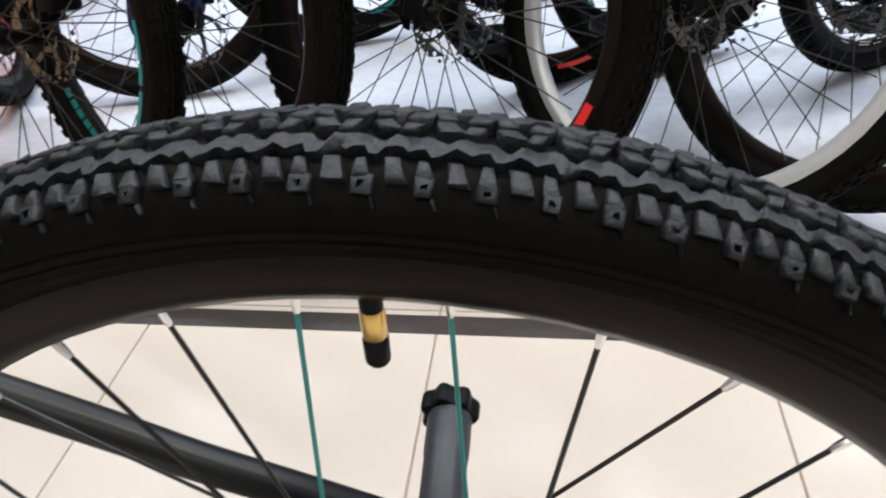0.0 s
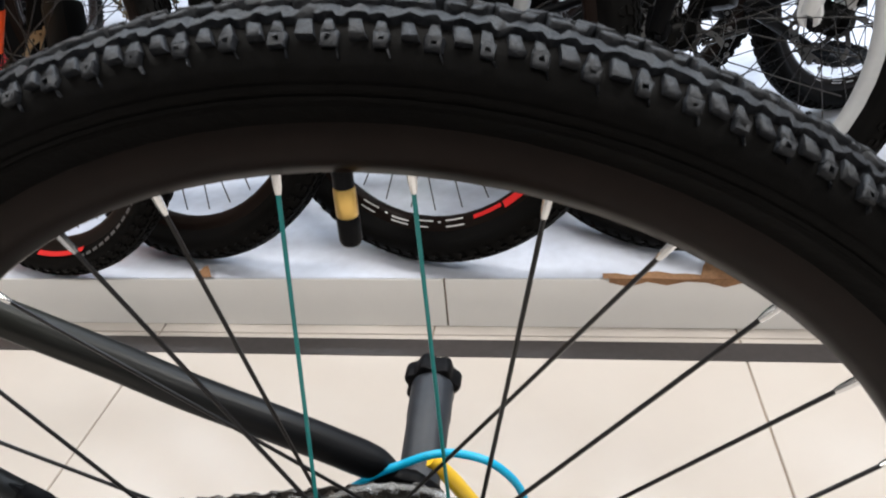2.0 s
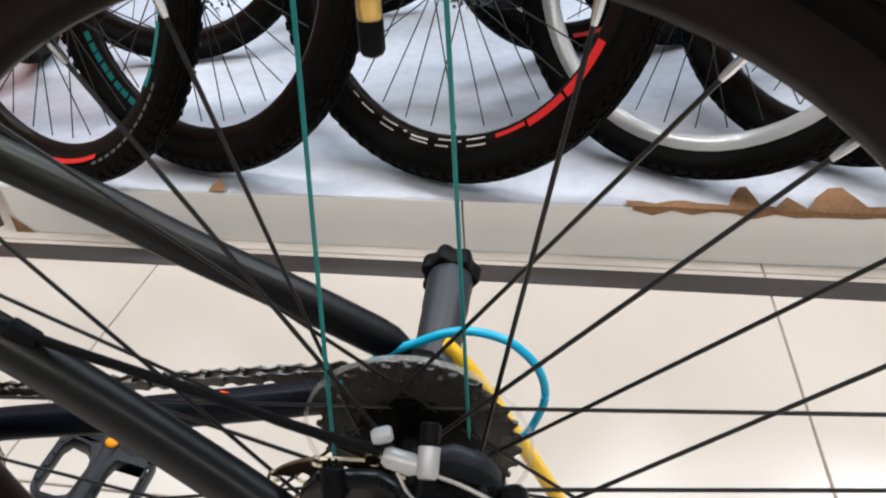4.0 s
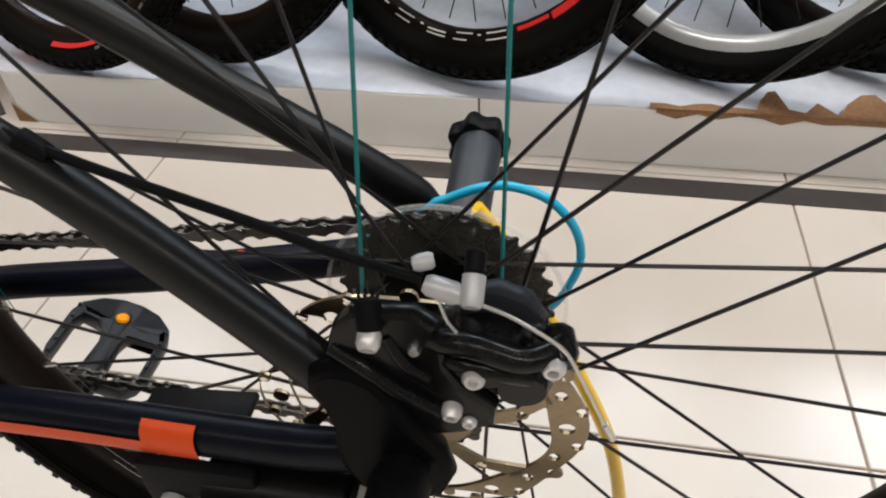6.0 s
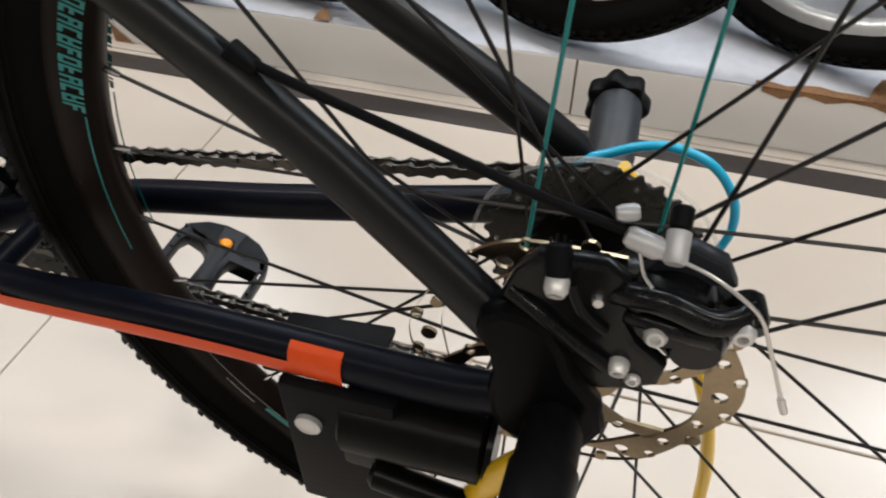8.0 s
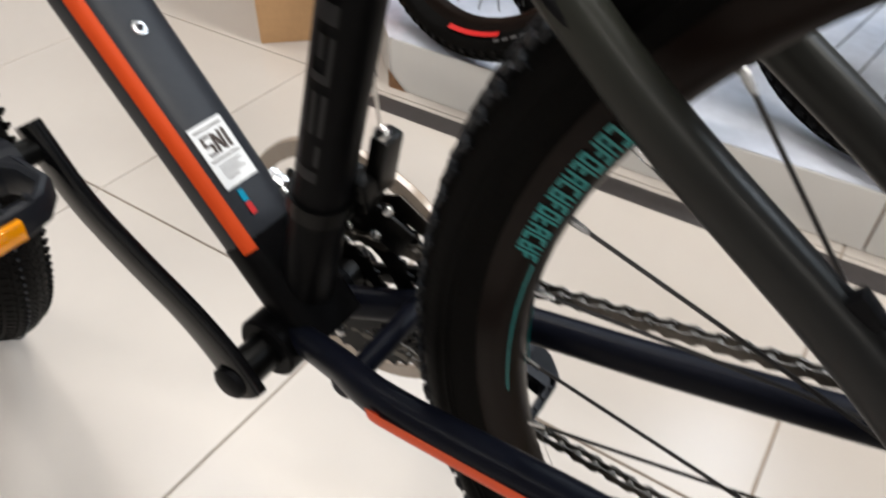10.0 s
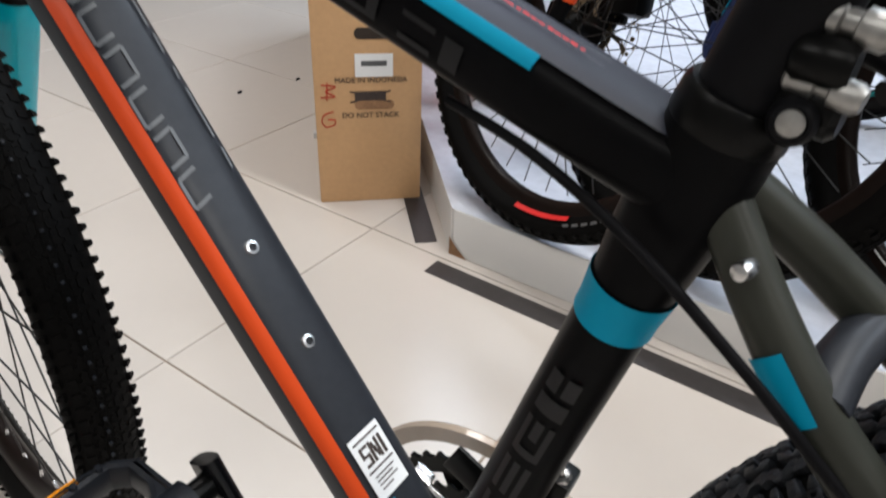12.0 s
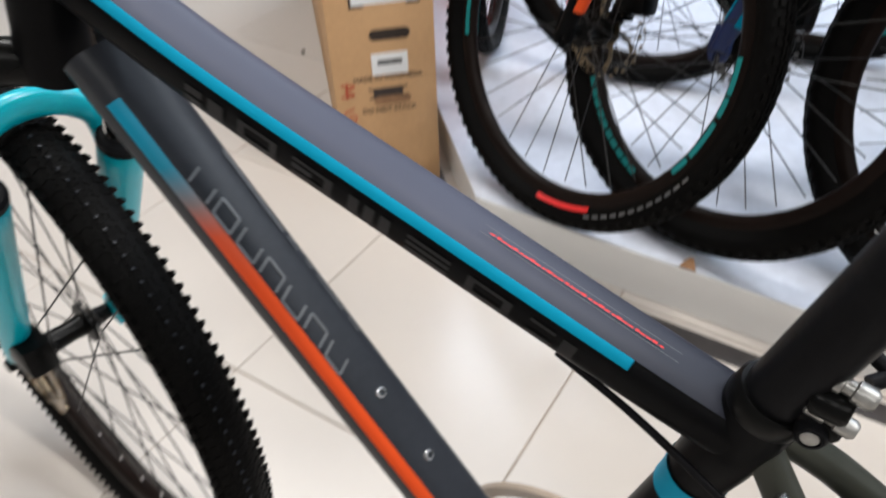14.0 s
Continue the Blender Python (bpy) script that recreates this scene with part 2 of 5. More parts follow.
def smooth_path(pts, n=8):
    """Catmull-Rom through the points."""
    P = [Vector(p) for p in pts]
    out = []
    for i in range(len(P) - 1):
        p0, p1, p2, p3 = P[max(i - 1, 0)], P[i], P[i + 1], P[min(i + 2, len(P) - 1)]
        for k in range(n):
            t = k / n
            out.append(0.5 * ((2 * p1) + (p2 - p0) * t + (2 * p0 - 5 * p1 + 4 * p2 - p3) * t * t + (3 * p1 - p0 - 3 * p2 + p3) * t ** 3))
    out.append(P[-1])
    return out


def sweep(path, section, side=(0, 1, 0), closed=True, cap=True):
    """section(f) gives (across, up) points at the share f of the way; across follows side, up stands on the path."""
    path = [Vector(p) for p in path]
    side = Vector(side).normalized()
    bm = bmesh.new()
    rings = []
    n = len(path)
    for i, p in enumerate(path):
        d = (path[min(i + 1, n - 1)] - path[max(i - 1, 0)]).normalized()
        s = (side - d * side.dot(d)).normalized()
        u = s.cross(d)
        if u.z < 0 and abs(u.z) > 1e-4:
            u = -u
        rings.append([bm.verts.new(p + s * a + u * b) for a, b in section(i / max(n - 1, 1))])
    k = len(rings[0])
    for i in range(n - 1):
        for j in range(k if closed else k - 1):
            bm.faces.new((rings[i][j], rings[i][(j + 1) % k], rings[i + 1][(j + 1) % k], rings[i + 1][j]))
    if cap and closed:
        bm.faces.new(rings[0][::-1])
        bm.faces.new(rings[-1])
    return bm


def tube(pts, r, seg=14, n=8, r2=None):
    path = smooth_path(pts, n) if len(pts) > 2 else [Vector(p) for p in pts]
    side = Vector((0, 1, 0))
    d = (path[-1] - path[0]).normalized()
    if abs(d.y) > 0.8:
        side = Vector((1, 0, 0))
    r2 = r if r2 is None else r2
    return sweep(path, lambda f: [((r + (r2 - r) * f) * math.cos(2 * math.pi * k / seg), (r + (r2 - r) * f) * math.sin(2 * math.pi * k / seg)) for k in range(seg)], side)


def squircle(w, h, e=3.2, seg=36, a0=0.0, a1=2 * math.pi, off=0.0, closed=True):
    """Points of a rounded oblong; the angle runs from +across over +up."""
    out = []
    for k in range(seg if closed else seg + 1):
        a = a0 + (a1 - a0) * k / seg
        c, s = math.cos(a), math.sin(a)
        q = (abs(c) ** e + abs(s) ** e) ** (-1 / e)
        out.append(((w / 2 + off) * c * q, (h / 2 + off) * s * q))
    return out


def plate(outlines, thick, name="plate", bevel=0.0):
    """A flat plate in the xz plane, of that thickness about y = 0; outlines after the first cut holes."""
    cu = bpy.data.curves.new(name, "CURVE")
    cu.dimensions, cu.fill_mode, cu.extrude = "2D", "BOTH", thick / 2 - bevel
    cu.bevel_depth, cu.bevel_resolution, cu.offset = bevel, 1, -bevel
    for o in outlines:
        sp = cu.splines.new("POLY")
        sp.points.add(len(o) - 1)
        for p, q in zip(sp.points, o):
            p.co = (q[0], q[1], 0, 1)
        sp.use_cyclic_u = True
    ob = bpy.data.objects.new(name, cu)
    scene.collection.objects.link(ob)
    dg = bpy.context.evaluated_depsgraph_get()
    me = bpy.data.meshes.new_from_object(ob.evaluated_get(dg))
    bpy.data.objects.remove(ob)
    bpy.data.curves.remove(cu)
    bm = bmesh.new()
    bm.from_mesh(me)
    bpy.data.meshes.remove(me)
    bmesh.ops.transform(bm, matrix=Matrix.Rotation(radians(90), 4, "X"), verts=bm.verts)
    return bm


def ring(r, n=24, cx=0.0, cz=0.0, wave=0.0, lobes=0, ph=0.0):
    return [(cx + (r + wave * math.cos(lobes * a + ph)) * math.cos(a), cz + (r + wave * math.cos(lobes * a + ph)) * math.sin(a)) for a in (2 * math.pi * k / n for k in range(n))]


def moved(bm, m):
    bmesh.ops.transform(bm, matrix=m, verts=bm.verts)
    return bm


def lettering(text, size, material, name, parent, m, depth=0.0004, label=""):
    cu = bpy.data.curves.new(name, "FONT")
    cu.body, cu.size, cu.align_x, cu.align_y, cu.extrude = text, size, "CENTER", "CENTER", depth
    ob = bpy.data.objects.new(name, cu)
    scene.collection.objects.link(ob)
    dg = bpy.context.evaluated_depsgraph_get()
    me = bpy.data.meshes.new_from_object(ob.evaluated_get(dg))
    bpy.data.objects.remove(ob)
    bpy.data.curves.remove(cu)
    me.materials.clear()
    me.materials.append(material)
    o = new(name, me)
    o.parent = parent
    o.matrix_basis = m
    return tagged(o, label)


# ---------------------------------------------------------------- the room
TILE = 0.5
TX, TY = 0.307, -0.524          # one crossing of the floor joints
X0, X1, Y0, Y1 = -9, 9, -7, 9   # tiles counted from that crossing
fx0, fx1, fy0, fy1 = TX + X0 * TILE, TX + X1 * TILE, TY + Y0 * TILE, TY + Y1 * TILE
floor = solo("floor", box((fx0 + fx1) / 2, (fy0 + fy1) / 2, -0.0535, fx1 - fx0, fy1 - fy0, 0.1), M["grout"], "floor of large polished cream ceramic tiles with dark joints", "floor", "structure", smooth=False)
for wn, x, y, sx, sy in (("wall_west", fx0 - 0.1, (fy0 + fy1) / 2, 0.2, fy1 - fy0), ("wall_east", fx1 + 0.1, (fy0 + fy1) / 2, 0.2, fy1 - fy0),
                         ("wall_south", (fx0 + fx1) / 2, fy0 - 0.1, fx1 - fx0 + 0.4, 0.2), ("wall_north", (fx0 + fx1) / 2, fy1 + 0.1, fx1 - fx0 + 0.4, 0.2)):
    solo(wn, box(x, y, CEIL / 2 - 0.05, sx, sy, CEIL + 0.1), M["wall"], "plain grey painted wall of the shop", "wall", "structure", smooth=False)
solo("ceiling", box((fx0 + fx1) / 2, (fy0 + fy1) / 2, CEIL + 0.05, fx1 - fx0 + 0.4, fy1 - fy0 + 0.4, 0.1), M["ceiling"], "plain white ceiling", "ceiling", "structure", smooth=False)
for lx, ly in LAMPS:
    cl = thing("ceiling_light", Matrix.Translation((lx, ly, CEIL)), "long white ceiling light with a glowing diffuser", "lamp", "ceiling lights")
    part("frame", box(0, 0, -0.03, 1.26, 0.36, 0.06, 0.008), M["white"], cl)
    part("diffuser", box(0, 0, -0.063, 1.2, 0.3, 0.006), glow, cl)

# the raised platform with its tiled front, skewed end and plastic sheet
PZ = 0.101
POLY = [(-0.018, 0), (fx1 - 0.02, 0), (fx1 - 0.02, fy1 - 0.02), (-2.3, fy1 - 0.02), (-1.638, 1.66)]


def prism(poly, z0, z1):
    bm = bmesh.new()
    lo = [bm.verts.new((x, y, z0)) for x, y in poly]
    hi = [bm.verts.new((x, y, z1)) for x, y in poly]
    bm.faces.new(lo[::-1])
    bm.faces.new(hi)
    for i in range(len(poly)):
        j = (i + 1) % len(poly)
        bm.faces.new((lo[i], lo[j], hi[j], hi[i]))
    return bm


platform = solo("platform", prism([(0.012, 0.012), *POLY[1:4], (-1.6, 1.67)], 0, PZ - 0.004), M["board"], "low display platform of brown board with a grey tiled front", "platform", "structure", smooth=False)


# ---------------------------------------------------------------- wheels
def tread(w, R, ro, tw, knobs, detail):
    """Two wavy centre bands, small knobs between them, and alternating shoulder knobs: pierced squares and rounded blocks."""
    pitch = 2 * math.pi / knobs

    def at(a, t, h):
        """A point over the casing: a round the wheel, t across it, h above."""
        cy = tw * math.sin(t)
        cr = ro + 0.006 + (R - ro - 0.010) * 0.5 * (1 + math.cos(t))
        return Vector(((cr + h * math.cos(t * 0.9)) * math.sin(a), cy + h * math.sin(t * 0.9), (cr + h * math.cos(t * 0.9)) * math.cos(a)))

    bm = bmesh.new()
    wave = (0.00, 0.10, 0.10, 0.03, -0.02, 0.00, 0.05, 0.02)
    wave2 = (0.02, 0.00, -0.09, -0.09, 0.00, 0.02, 0.00, 0.01)
    bh = 0.0006 if detail == 2 else 0.0027
    n = knobs * (8 if detail else 4)
    stp = 1 if detail else 2
    for s in (-1, 1):
        rows = []
        for i in range(n):
            k = (i * stp + (4 if s > 0 else 0)) % 8
            a = pitch * i * stp / 8
            t0, t1 = 0.25 - wave2[k], 0.40 + wave[k]
            rows.append([bm.verts.new(at(a, s * t, h)) for t, h in ((t0 - 0.03, -0.001), (t0, bh), (t1, bh), (t1 + 0.03, -0.001))])
        for i in range(n):
            p, q = rows[i], rows[(i + 1) % n]
            for j in range(3):
                bm.faces.new((p[j], q[j], q[j + 1], p[j + 1]) if s > 0 else (p[j + 1], q[j + 1], q[j], p[j]))

    def block(a, s, t0, t1, w0, w1, h0, h1, lean=0.0, hole=False):
        """A bevelled knob from t0 to t1 across, w0 to w1 of a pitch wide."""
        tc = []
        for t, wd, h, sh in ((t0, w0, h0, 0), (t1, w1, h1, lean)):
            for e in (-1, 1):
                tc.append((a + pitch * (e * wd / 2 + sh), s * t, h))
        lo = [bm.verts.new(at(x + (x - a) * 0.10, t, -0.001)) for x, t, h in (tc[0], tc[1], tc[3], tc[2])]
        hi = [bm.verts.new(at(x, t, h)) for x, t, h in (tc[0], tc[1], tc[3], tc[2])]
        for j in range(4):
            bm.faces.new((lo[j], lo[(j + 1) % 4], hi[(j + 1) % 4], hi[j]))
        up = (at(a, s * (t0 + t1) / 2, 0.01) - at(a, s * (t0 + t1) / 2, 0.0)).normalized()
        if detail == 1:
            mid = sum((v.co for v in hi), Vector()) / 4
            top = [bm.verts.new(mid.lerp(v.co, 0.80) + up * 0.0007) for v in hi]
            for j in range(4):
                bm.faces.new((hi[j], hi[(j + 1) % 4], top[(j + 1) % 4], top[j]))
            hi = top
        if not hole:
            bm.faces.new(hi)
            return
        mid = sum((v.co for v in hi), Vector()) / 4
        rim_ = [bm.verts.new(mid.lerp(v.co, 0.42)) for v in hi]
        pit = [bm.verts.new(mid.lerp(v.co, 0.36) - up * 0.0026) for v in hi]
        for j in range(4):
            bm.faces.new((hi[j], hi[(j + 1) % 4], rim_[(j + 1) % 4], rim_[j]))
            bm.faces.new((rim_[j], rim_[(j + 1) % 4], pit[(j + 1) % 4], pit[j]))
        bm.faces.new(pit)

    rnd = random.Random(5)
    for k in range(knobs):
        for s in (-1, 1):
            a = pitch * (k + (0.5 if s > 0 else 0))
            j = rnd.uniform(-0.0003, 0.0003)
            wb = 1 + rnd.uniform(-0.12, 0.12)
            if detail == 1:
                block(a, s, 0.54, 0.78, 0.16, 0.30, 0.0014, 0.0020, 0.04)
                block(a + pitch * 0.05, s, 0.77, 0.98 + 0.03 * (wb - 1), 0.33 * wb, 0.30 * wb, 0.0024 + j, 0.0022 + j, 0, True)
                block(a + pitch * 0.5, s, 0.53, 0.83, 0.26 * wb, 0.34 * wb, 0.0016, 0.0026 + j, 0.10)
                block(a + pitch * 0.19, s, 1.00, 1.08 + 0.10 * rnd.random(), 0.03, 0.015, 0.0006, 0.0003, 0.06)
            h = 0.0006 if detail == 2 else 0.0032
            block(a + pitch * 0.25, s, 0.02, 0.18, 0.34, 0.44, h, h, 0.16)
            block(a + pitch * 0.78, s, 0.04, 0.20, 0.30, 0.26, h + j, h, -0.12)
            if detail != 1:
                block(a, s, 0.55, 0.84, 0.40, 0.42, h, h, 0.1)
                block(a, s, 1.00, 1.24, 0.50, 0.26, 0.0026, 0.0040)
    bmesh.ops.recalc_face_normals(bm, faces=bm.faces)
    if detail == 1:
        for v in bm.verts:
            v.co += Vector((rnd.uniform(-1, 1), rnd.uniform(-1, 1), rnd.uniform(-1, 1))) * 0.00045
    if detail == 2:
        marks = bmesh.new()
        for k in range(knobs):
            c = at(pitch * k, -0.12, 0.0022)
            bmesh.ops.create_cube(marks, size=0.0022, matrix=Matrix.Translation(c) @ Matrix.Rotation(pitch * k, 4, "Y"))
        part("tread_mark", marks, M["char"], w, "row of pale specks along the tread")
    part("tread", bm, M["knob"] if detail == 1 else M["rubber"], w, smooth=detail == 1, angle=75)


def wheel(parent, m, R=0.345, width=0.054, rim_mat=None, spoke_mat=None, detail=False, rotor_side=-1, rotor_mat=None, decal=None, teal=(), knobs=48, flange=0.022, sec=0.048, phase=0.0, name="wheel", cross=66.0, sides=(-0.032, 0.026)):
    """A spoked bicycle wheel in the xz plane about its axle; y runs along the axle."""
    rim_mat = rim_mat or M["rim"]
    spoke_mat = spoke_mat or M["spoke"]
    seg = 96 if detail else 56
    ro = R - sec            # outside of the rim
    ri = ro - 0.021         # inside of the rim
    hw = 0.0125
    prof = [(-hw, ro + 0.004), (-hw - 0.001, ro - 0.006), (-hw + 0.001, ri + 0.008), (-0.006, ri + 0.0012), (0, ri), (0.006, ri + 0.0012), (hw - 0.001, ri + 0.008), (hw + 0.001, ro - 0.006), (hw, ro + 0.004)]
    w = part(name, lathe([(s + 0.5, r) for s, r in prof], (0, -0.5, 0), (0, 0.5, 0), seg, closed=True), rim_mat, parent, m=m)
    # tyre casing
    tw = width / 2
    tp = []
    for k in range(17):
        if k in (0, 16):
            tp.append((-0.0112 if k == 0 else 0.0112, ro + 0.0015))
            continue
        a = radians(-126 + 252 * (k - 1) / 14)
        tp.append((tw * math.sin(a) * 0.98, ro + 0.006 + (R - ro - 0.010) * 0.5 * (1 + math.cos(a)) * 1.0))
    part("tyre", lathe([(s + 0.5, r) for s, r in tp], (0, -0.5, 0), (0, 0.5, 0), seg, cap=False), M["rubber"], w)
    if detail == 1:
        # moulded lines round the sidewall
        for deg, hh in ((96, 0.0007), (112, 0.0005), (122, 0.0009)):
            a = radians(deg)
            for sg in (-1, 1):
                y_, r_ = sg * tw * math.sin(a) * 0.98, ro + 0.006 + (R - ro - 0.010) * 0.5 * (1 + math.cos(a))
                part("sidewall_line", lathe([(y_ - 0.0012 + 0.5, r_ + 0.0008), (y_ + sg * hh + 0.5, r_ + 0.0004), (y_ + sg * hh + 0.5, r_ - 0.0004), (y_ - 0.0012 + 0.5, r_ - 0.0008)], (0, -0.5, 0), (0, 0.5, 0), seg, closed=True), M["rubber"], w)
    tread(w, R, ro, tw, knobs, detail)
    # hub
    hubp = [(-0.05, 0.009), (-0.036, 0.011), (-0.034, flange + 0.004), (-0.030, flange + 0.004), (-0.028, 0.014), (0, 0.0125), (0.016, 0.014), (0.018, flange + 0.004), (0.022, flange + 0.004), (0.030, 0.012), (0.05, 0.009)]
    part("hub", lathe([(s + 0.5, r) for s, r in hubp], (0, -0.5, 0), (0, 0.5, 0), 28), M["dark"], w)
    part("axle", rod((0, -0.066, 0), (0, 0.066, 0), 0.005), M["steel"], w)
    # spokes, three-cross
    n = 32
    meshes = {}
    for k in range(n):
        a = phase + 2 * math.pi * k / n
        sidey = sides[0] if k % 2 else sides[1]
        sgn = 1 if ((k + 1) // 2) % 2 else -1
        ha = a + sgn * radians(cross)
        p0 = Vector((math.cos(ha) * flange, sidey, math.sin(ha) * flange))
        p1 = Vector((math.cos(a) * (ri + 0.002), 0.001 - sidey * 0.02, math.sin(a) * (ri + 0.002)))
        sm = M["teal"] if k in teal else spoke_mat
        pn = p1 + (p0 - p1).normalized() * 0.012
        s = part("spoke", rod(p0, pn, 0.0011, 6), sm, w, "teal-painted spoke" if k in teal else "")
        if detail:
            part("nipple", lathe([(0, 0.0019), (0.002, 0.0021), (0.009, 0.0018), (0.0122, 0.0013)], p1, pn, 8), M["nipple"], w)
    if rotor_side:
        brake_rotor(w, -0.052 if rotor_side < 0 else 0.052, None if detail else rotor_mat or M["rotor_grey"])
    # valve, at the rim's phase between two spokes
    va = phase + 2 * math.pi * 0.5 / n
    d = Vector((math.cos(va), 0, math.sin(va)))
    part("valve", lathe([(0, 0.0042), (0.0098, 0.0042), (0.010, 0.0034), (0.024, 0.0034)], d * (ri + 0.002), d * (ri - 0.04), 12), M["plastic"], w)
    if detail:
        part("valve_collar", lathe([(0, 0.0042), (0.001, 0.0046), (0.0125, 0.0046), (0.013, 0.0042)], d * (ri - 0.0078), d * (ri - 0.04), 12), M["brass"], w)
        part("valve_cap", lathe([(0, 0.0044), (0.001, 0.0048), (0.0115, 0.0048), (0.013, 0.004), (0.014, 0.002)], d * (ri - 0.0205), d * (ri - 0.06), 12), M["plastic"], w)
    for a0, a1, dm, rr0, rr1 in decal or ():
        for sy in (-1, 1):
            arc = bmesh.new()
            prev = None
            steps = max(2, int(abs(a1 - a0) / 3))
            for i in range(steps + 1):
                a = radians(a0 + (a1 - a0) * i / steps)
                pts = []
                for rr in (rr0, rr1):
                    f = (rr - (ri + 0.008)) / (ro - 0.006 - ri - 0.008)
                    yy = (hw - 0.001 + 0.002 * min(max(f, 0), 1)) if rr < ro + 0.002 else tw * (0.5 + 0.5 * min(1, (rr - ro) / (0.3 * sec)))
                    pts.append(arc.verts.new((math.cos(a) * rr, sy * (yy + 0.0011), math.sin(a) * rr)))
                if prev:
                    arc.faces.new((prev[0], pts[0], pts[1], prev[1]))
                prev = pts
            part("decal", arc, dm, w)
    return w


ROTOR = {}


def brake_rotor(parent, y, other=None):
    key = other.name if other else "mesh"
    if key not in ROTOR:
        holes = []
        for k in range(36):
            a = 2 * math.pi * k / 36
            rr = 0.0725 + (0.004 if k % 2 else -0.003)
            holes.append(ring(0.0031 if k % 3 else 0.0041, 10, rr * math.cos(a), rr * math.sin(a)))
        track = plate([ring(0.0775, 144, wave=0.0022, lobes=6), ring(0.0630, 120, wave=0.0022, lobes=6, ph=2.2), *holes], 0.002)
        arms = []
        for k in range(6):
            a = 2 * math.pi * k / 6
            p = [(0.024, -0.30), (0.045, 0.02), (0.0645, 0.28), (0.0645, 0.45), (0.047, 0.22), (0.024, 0.02)]
            arms.append(plate([[(r * math.cos(a + t), r * math.sin(a + t)) for r, t in p], ring(0.003, 10, 0.049 * math.cos(a + 0.13), 0.049 * math.sin(a + 0.13))], 0.002))
        core = plate([ring(0.027, 40), ring(0.017, 30)], 0.0021)
        ROTOR[key] = finish(join(track, core, *arms), "brake_rotor", other or M["rotor"], angle=30)
        ROTOR["bolt"] = finish(lathe([(0, 0.004), (0.002, 0.004), (0.003, 0.003)], (0, 0, 0), (0, -1, 0), 10), "rotor_bolt", M["bolt"])
    r = part("brake_rotor", ROTOR[key], None, parent, "drilled steel disc brake rotor", Matrix.Translation((0, y, 0)))
    return r


# ---------------------------------------------------------------- drivetrain pieces
def cog(r, teeth, thick, inner, tooth=0.004):
    out = []
    for k in range(teeth):
        for f, rr in ((0.0, r - tooth), (0.25, r - tooth * 0.75), (0.42, r), (0.58, r), (0.75, r - tooth * 0.75)):
            a = 2 * math.pi * (k + f) / teeth
            out.append((rr * math.cos(a), rr * math.sin(a)))
    return plate([out, inner if isinstance(inner, list) else ring(inner, 30)], thick)


def chain_run(pts, pitch=0.0127):
    """Links laid along a path: pairs of waisted side plates, inner and outer in turn, and rollers."""
    P = [Vector(p) for p in pts]
    L = [0.0]
    for a, b in zip(P, P[1:]):
        L.append(L[-1] + (b - a).length)
    def at(s):
        for i in range(len(P) - 1):
            if s <= L[i + 1] or i == len(P) - 2:
                return P[i].lerp(P[i + 1], (s - L[i]) / max(L[i + 1] - L[i], 1e-9))
    out = bmesh.new()
    n = int(L[-1] / pitch)
    for k in range(n):
        a, b = at(k * pitch), at((k + 1) * pitch)
        d = (b - a).normalized()
        u = Vector((0, 1, 0)).cross(d).normalized()
        for y in ((-0.0034, 0.0034) if k % 2 else (-0.0022, 0.0022)):
            prof = []
            for c, s0 in ((a, math.pi), (b, 0)):
                for j in range(5):
                    t = s0 - math.pi / 2 * 0.9 + math.pi * 0.9 * j / 4
                    prof.append(c + d * (0.0042 * math.cos(t)) + u * (0.0042 * math.sin(t)))
            prof.insert(5, (a + b) / 2 - u * 0.0026)
            prof.append((a + b) / 2 + u * 0.0026)
            rows = [[out.verts.new(p + Vector((0, y + e, 0))) for p in prof] for e in (-0.0005, 0.0005)]
            try:
                out.faces.new(rows[0]); out.faces.new(rows[1][::-1])
                for j in range(len(prof)):
                    out.faces.new((rows[0][j], rows[0][(j + 1) % len(prof)], rows[1][(j + 1) % len(prof)], rows[1][j]))
            except ValueError:
                pass
        rl = rod(a + Vector((0, -0.0042, 0)), a + Vector((0, 0.0042, 0)), 0.0028, 8)
        out = join(out, rl)
    return out


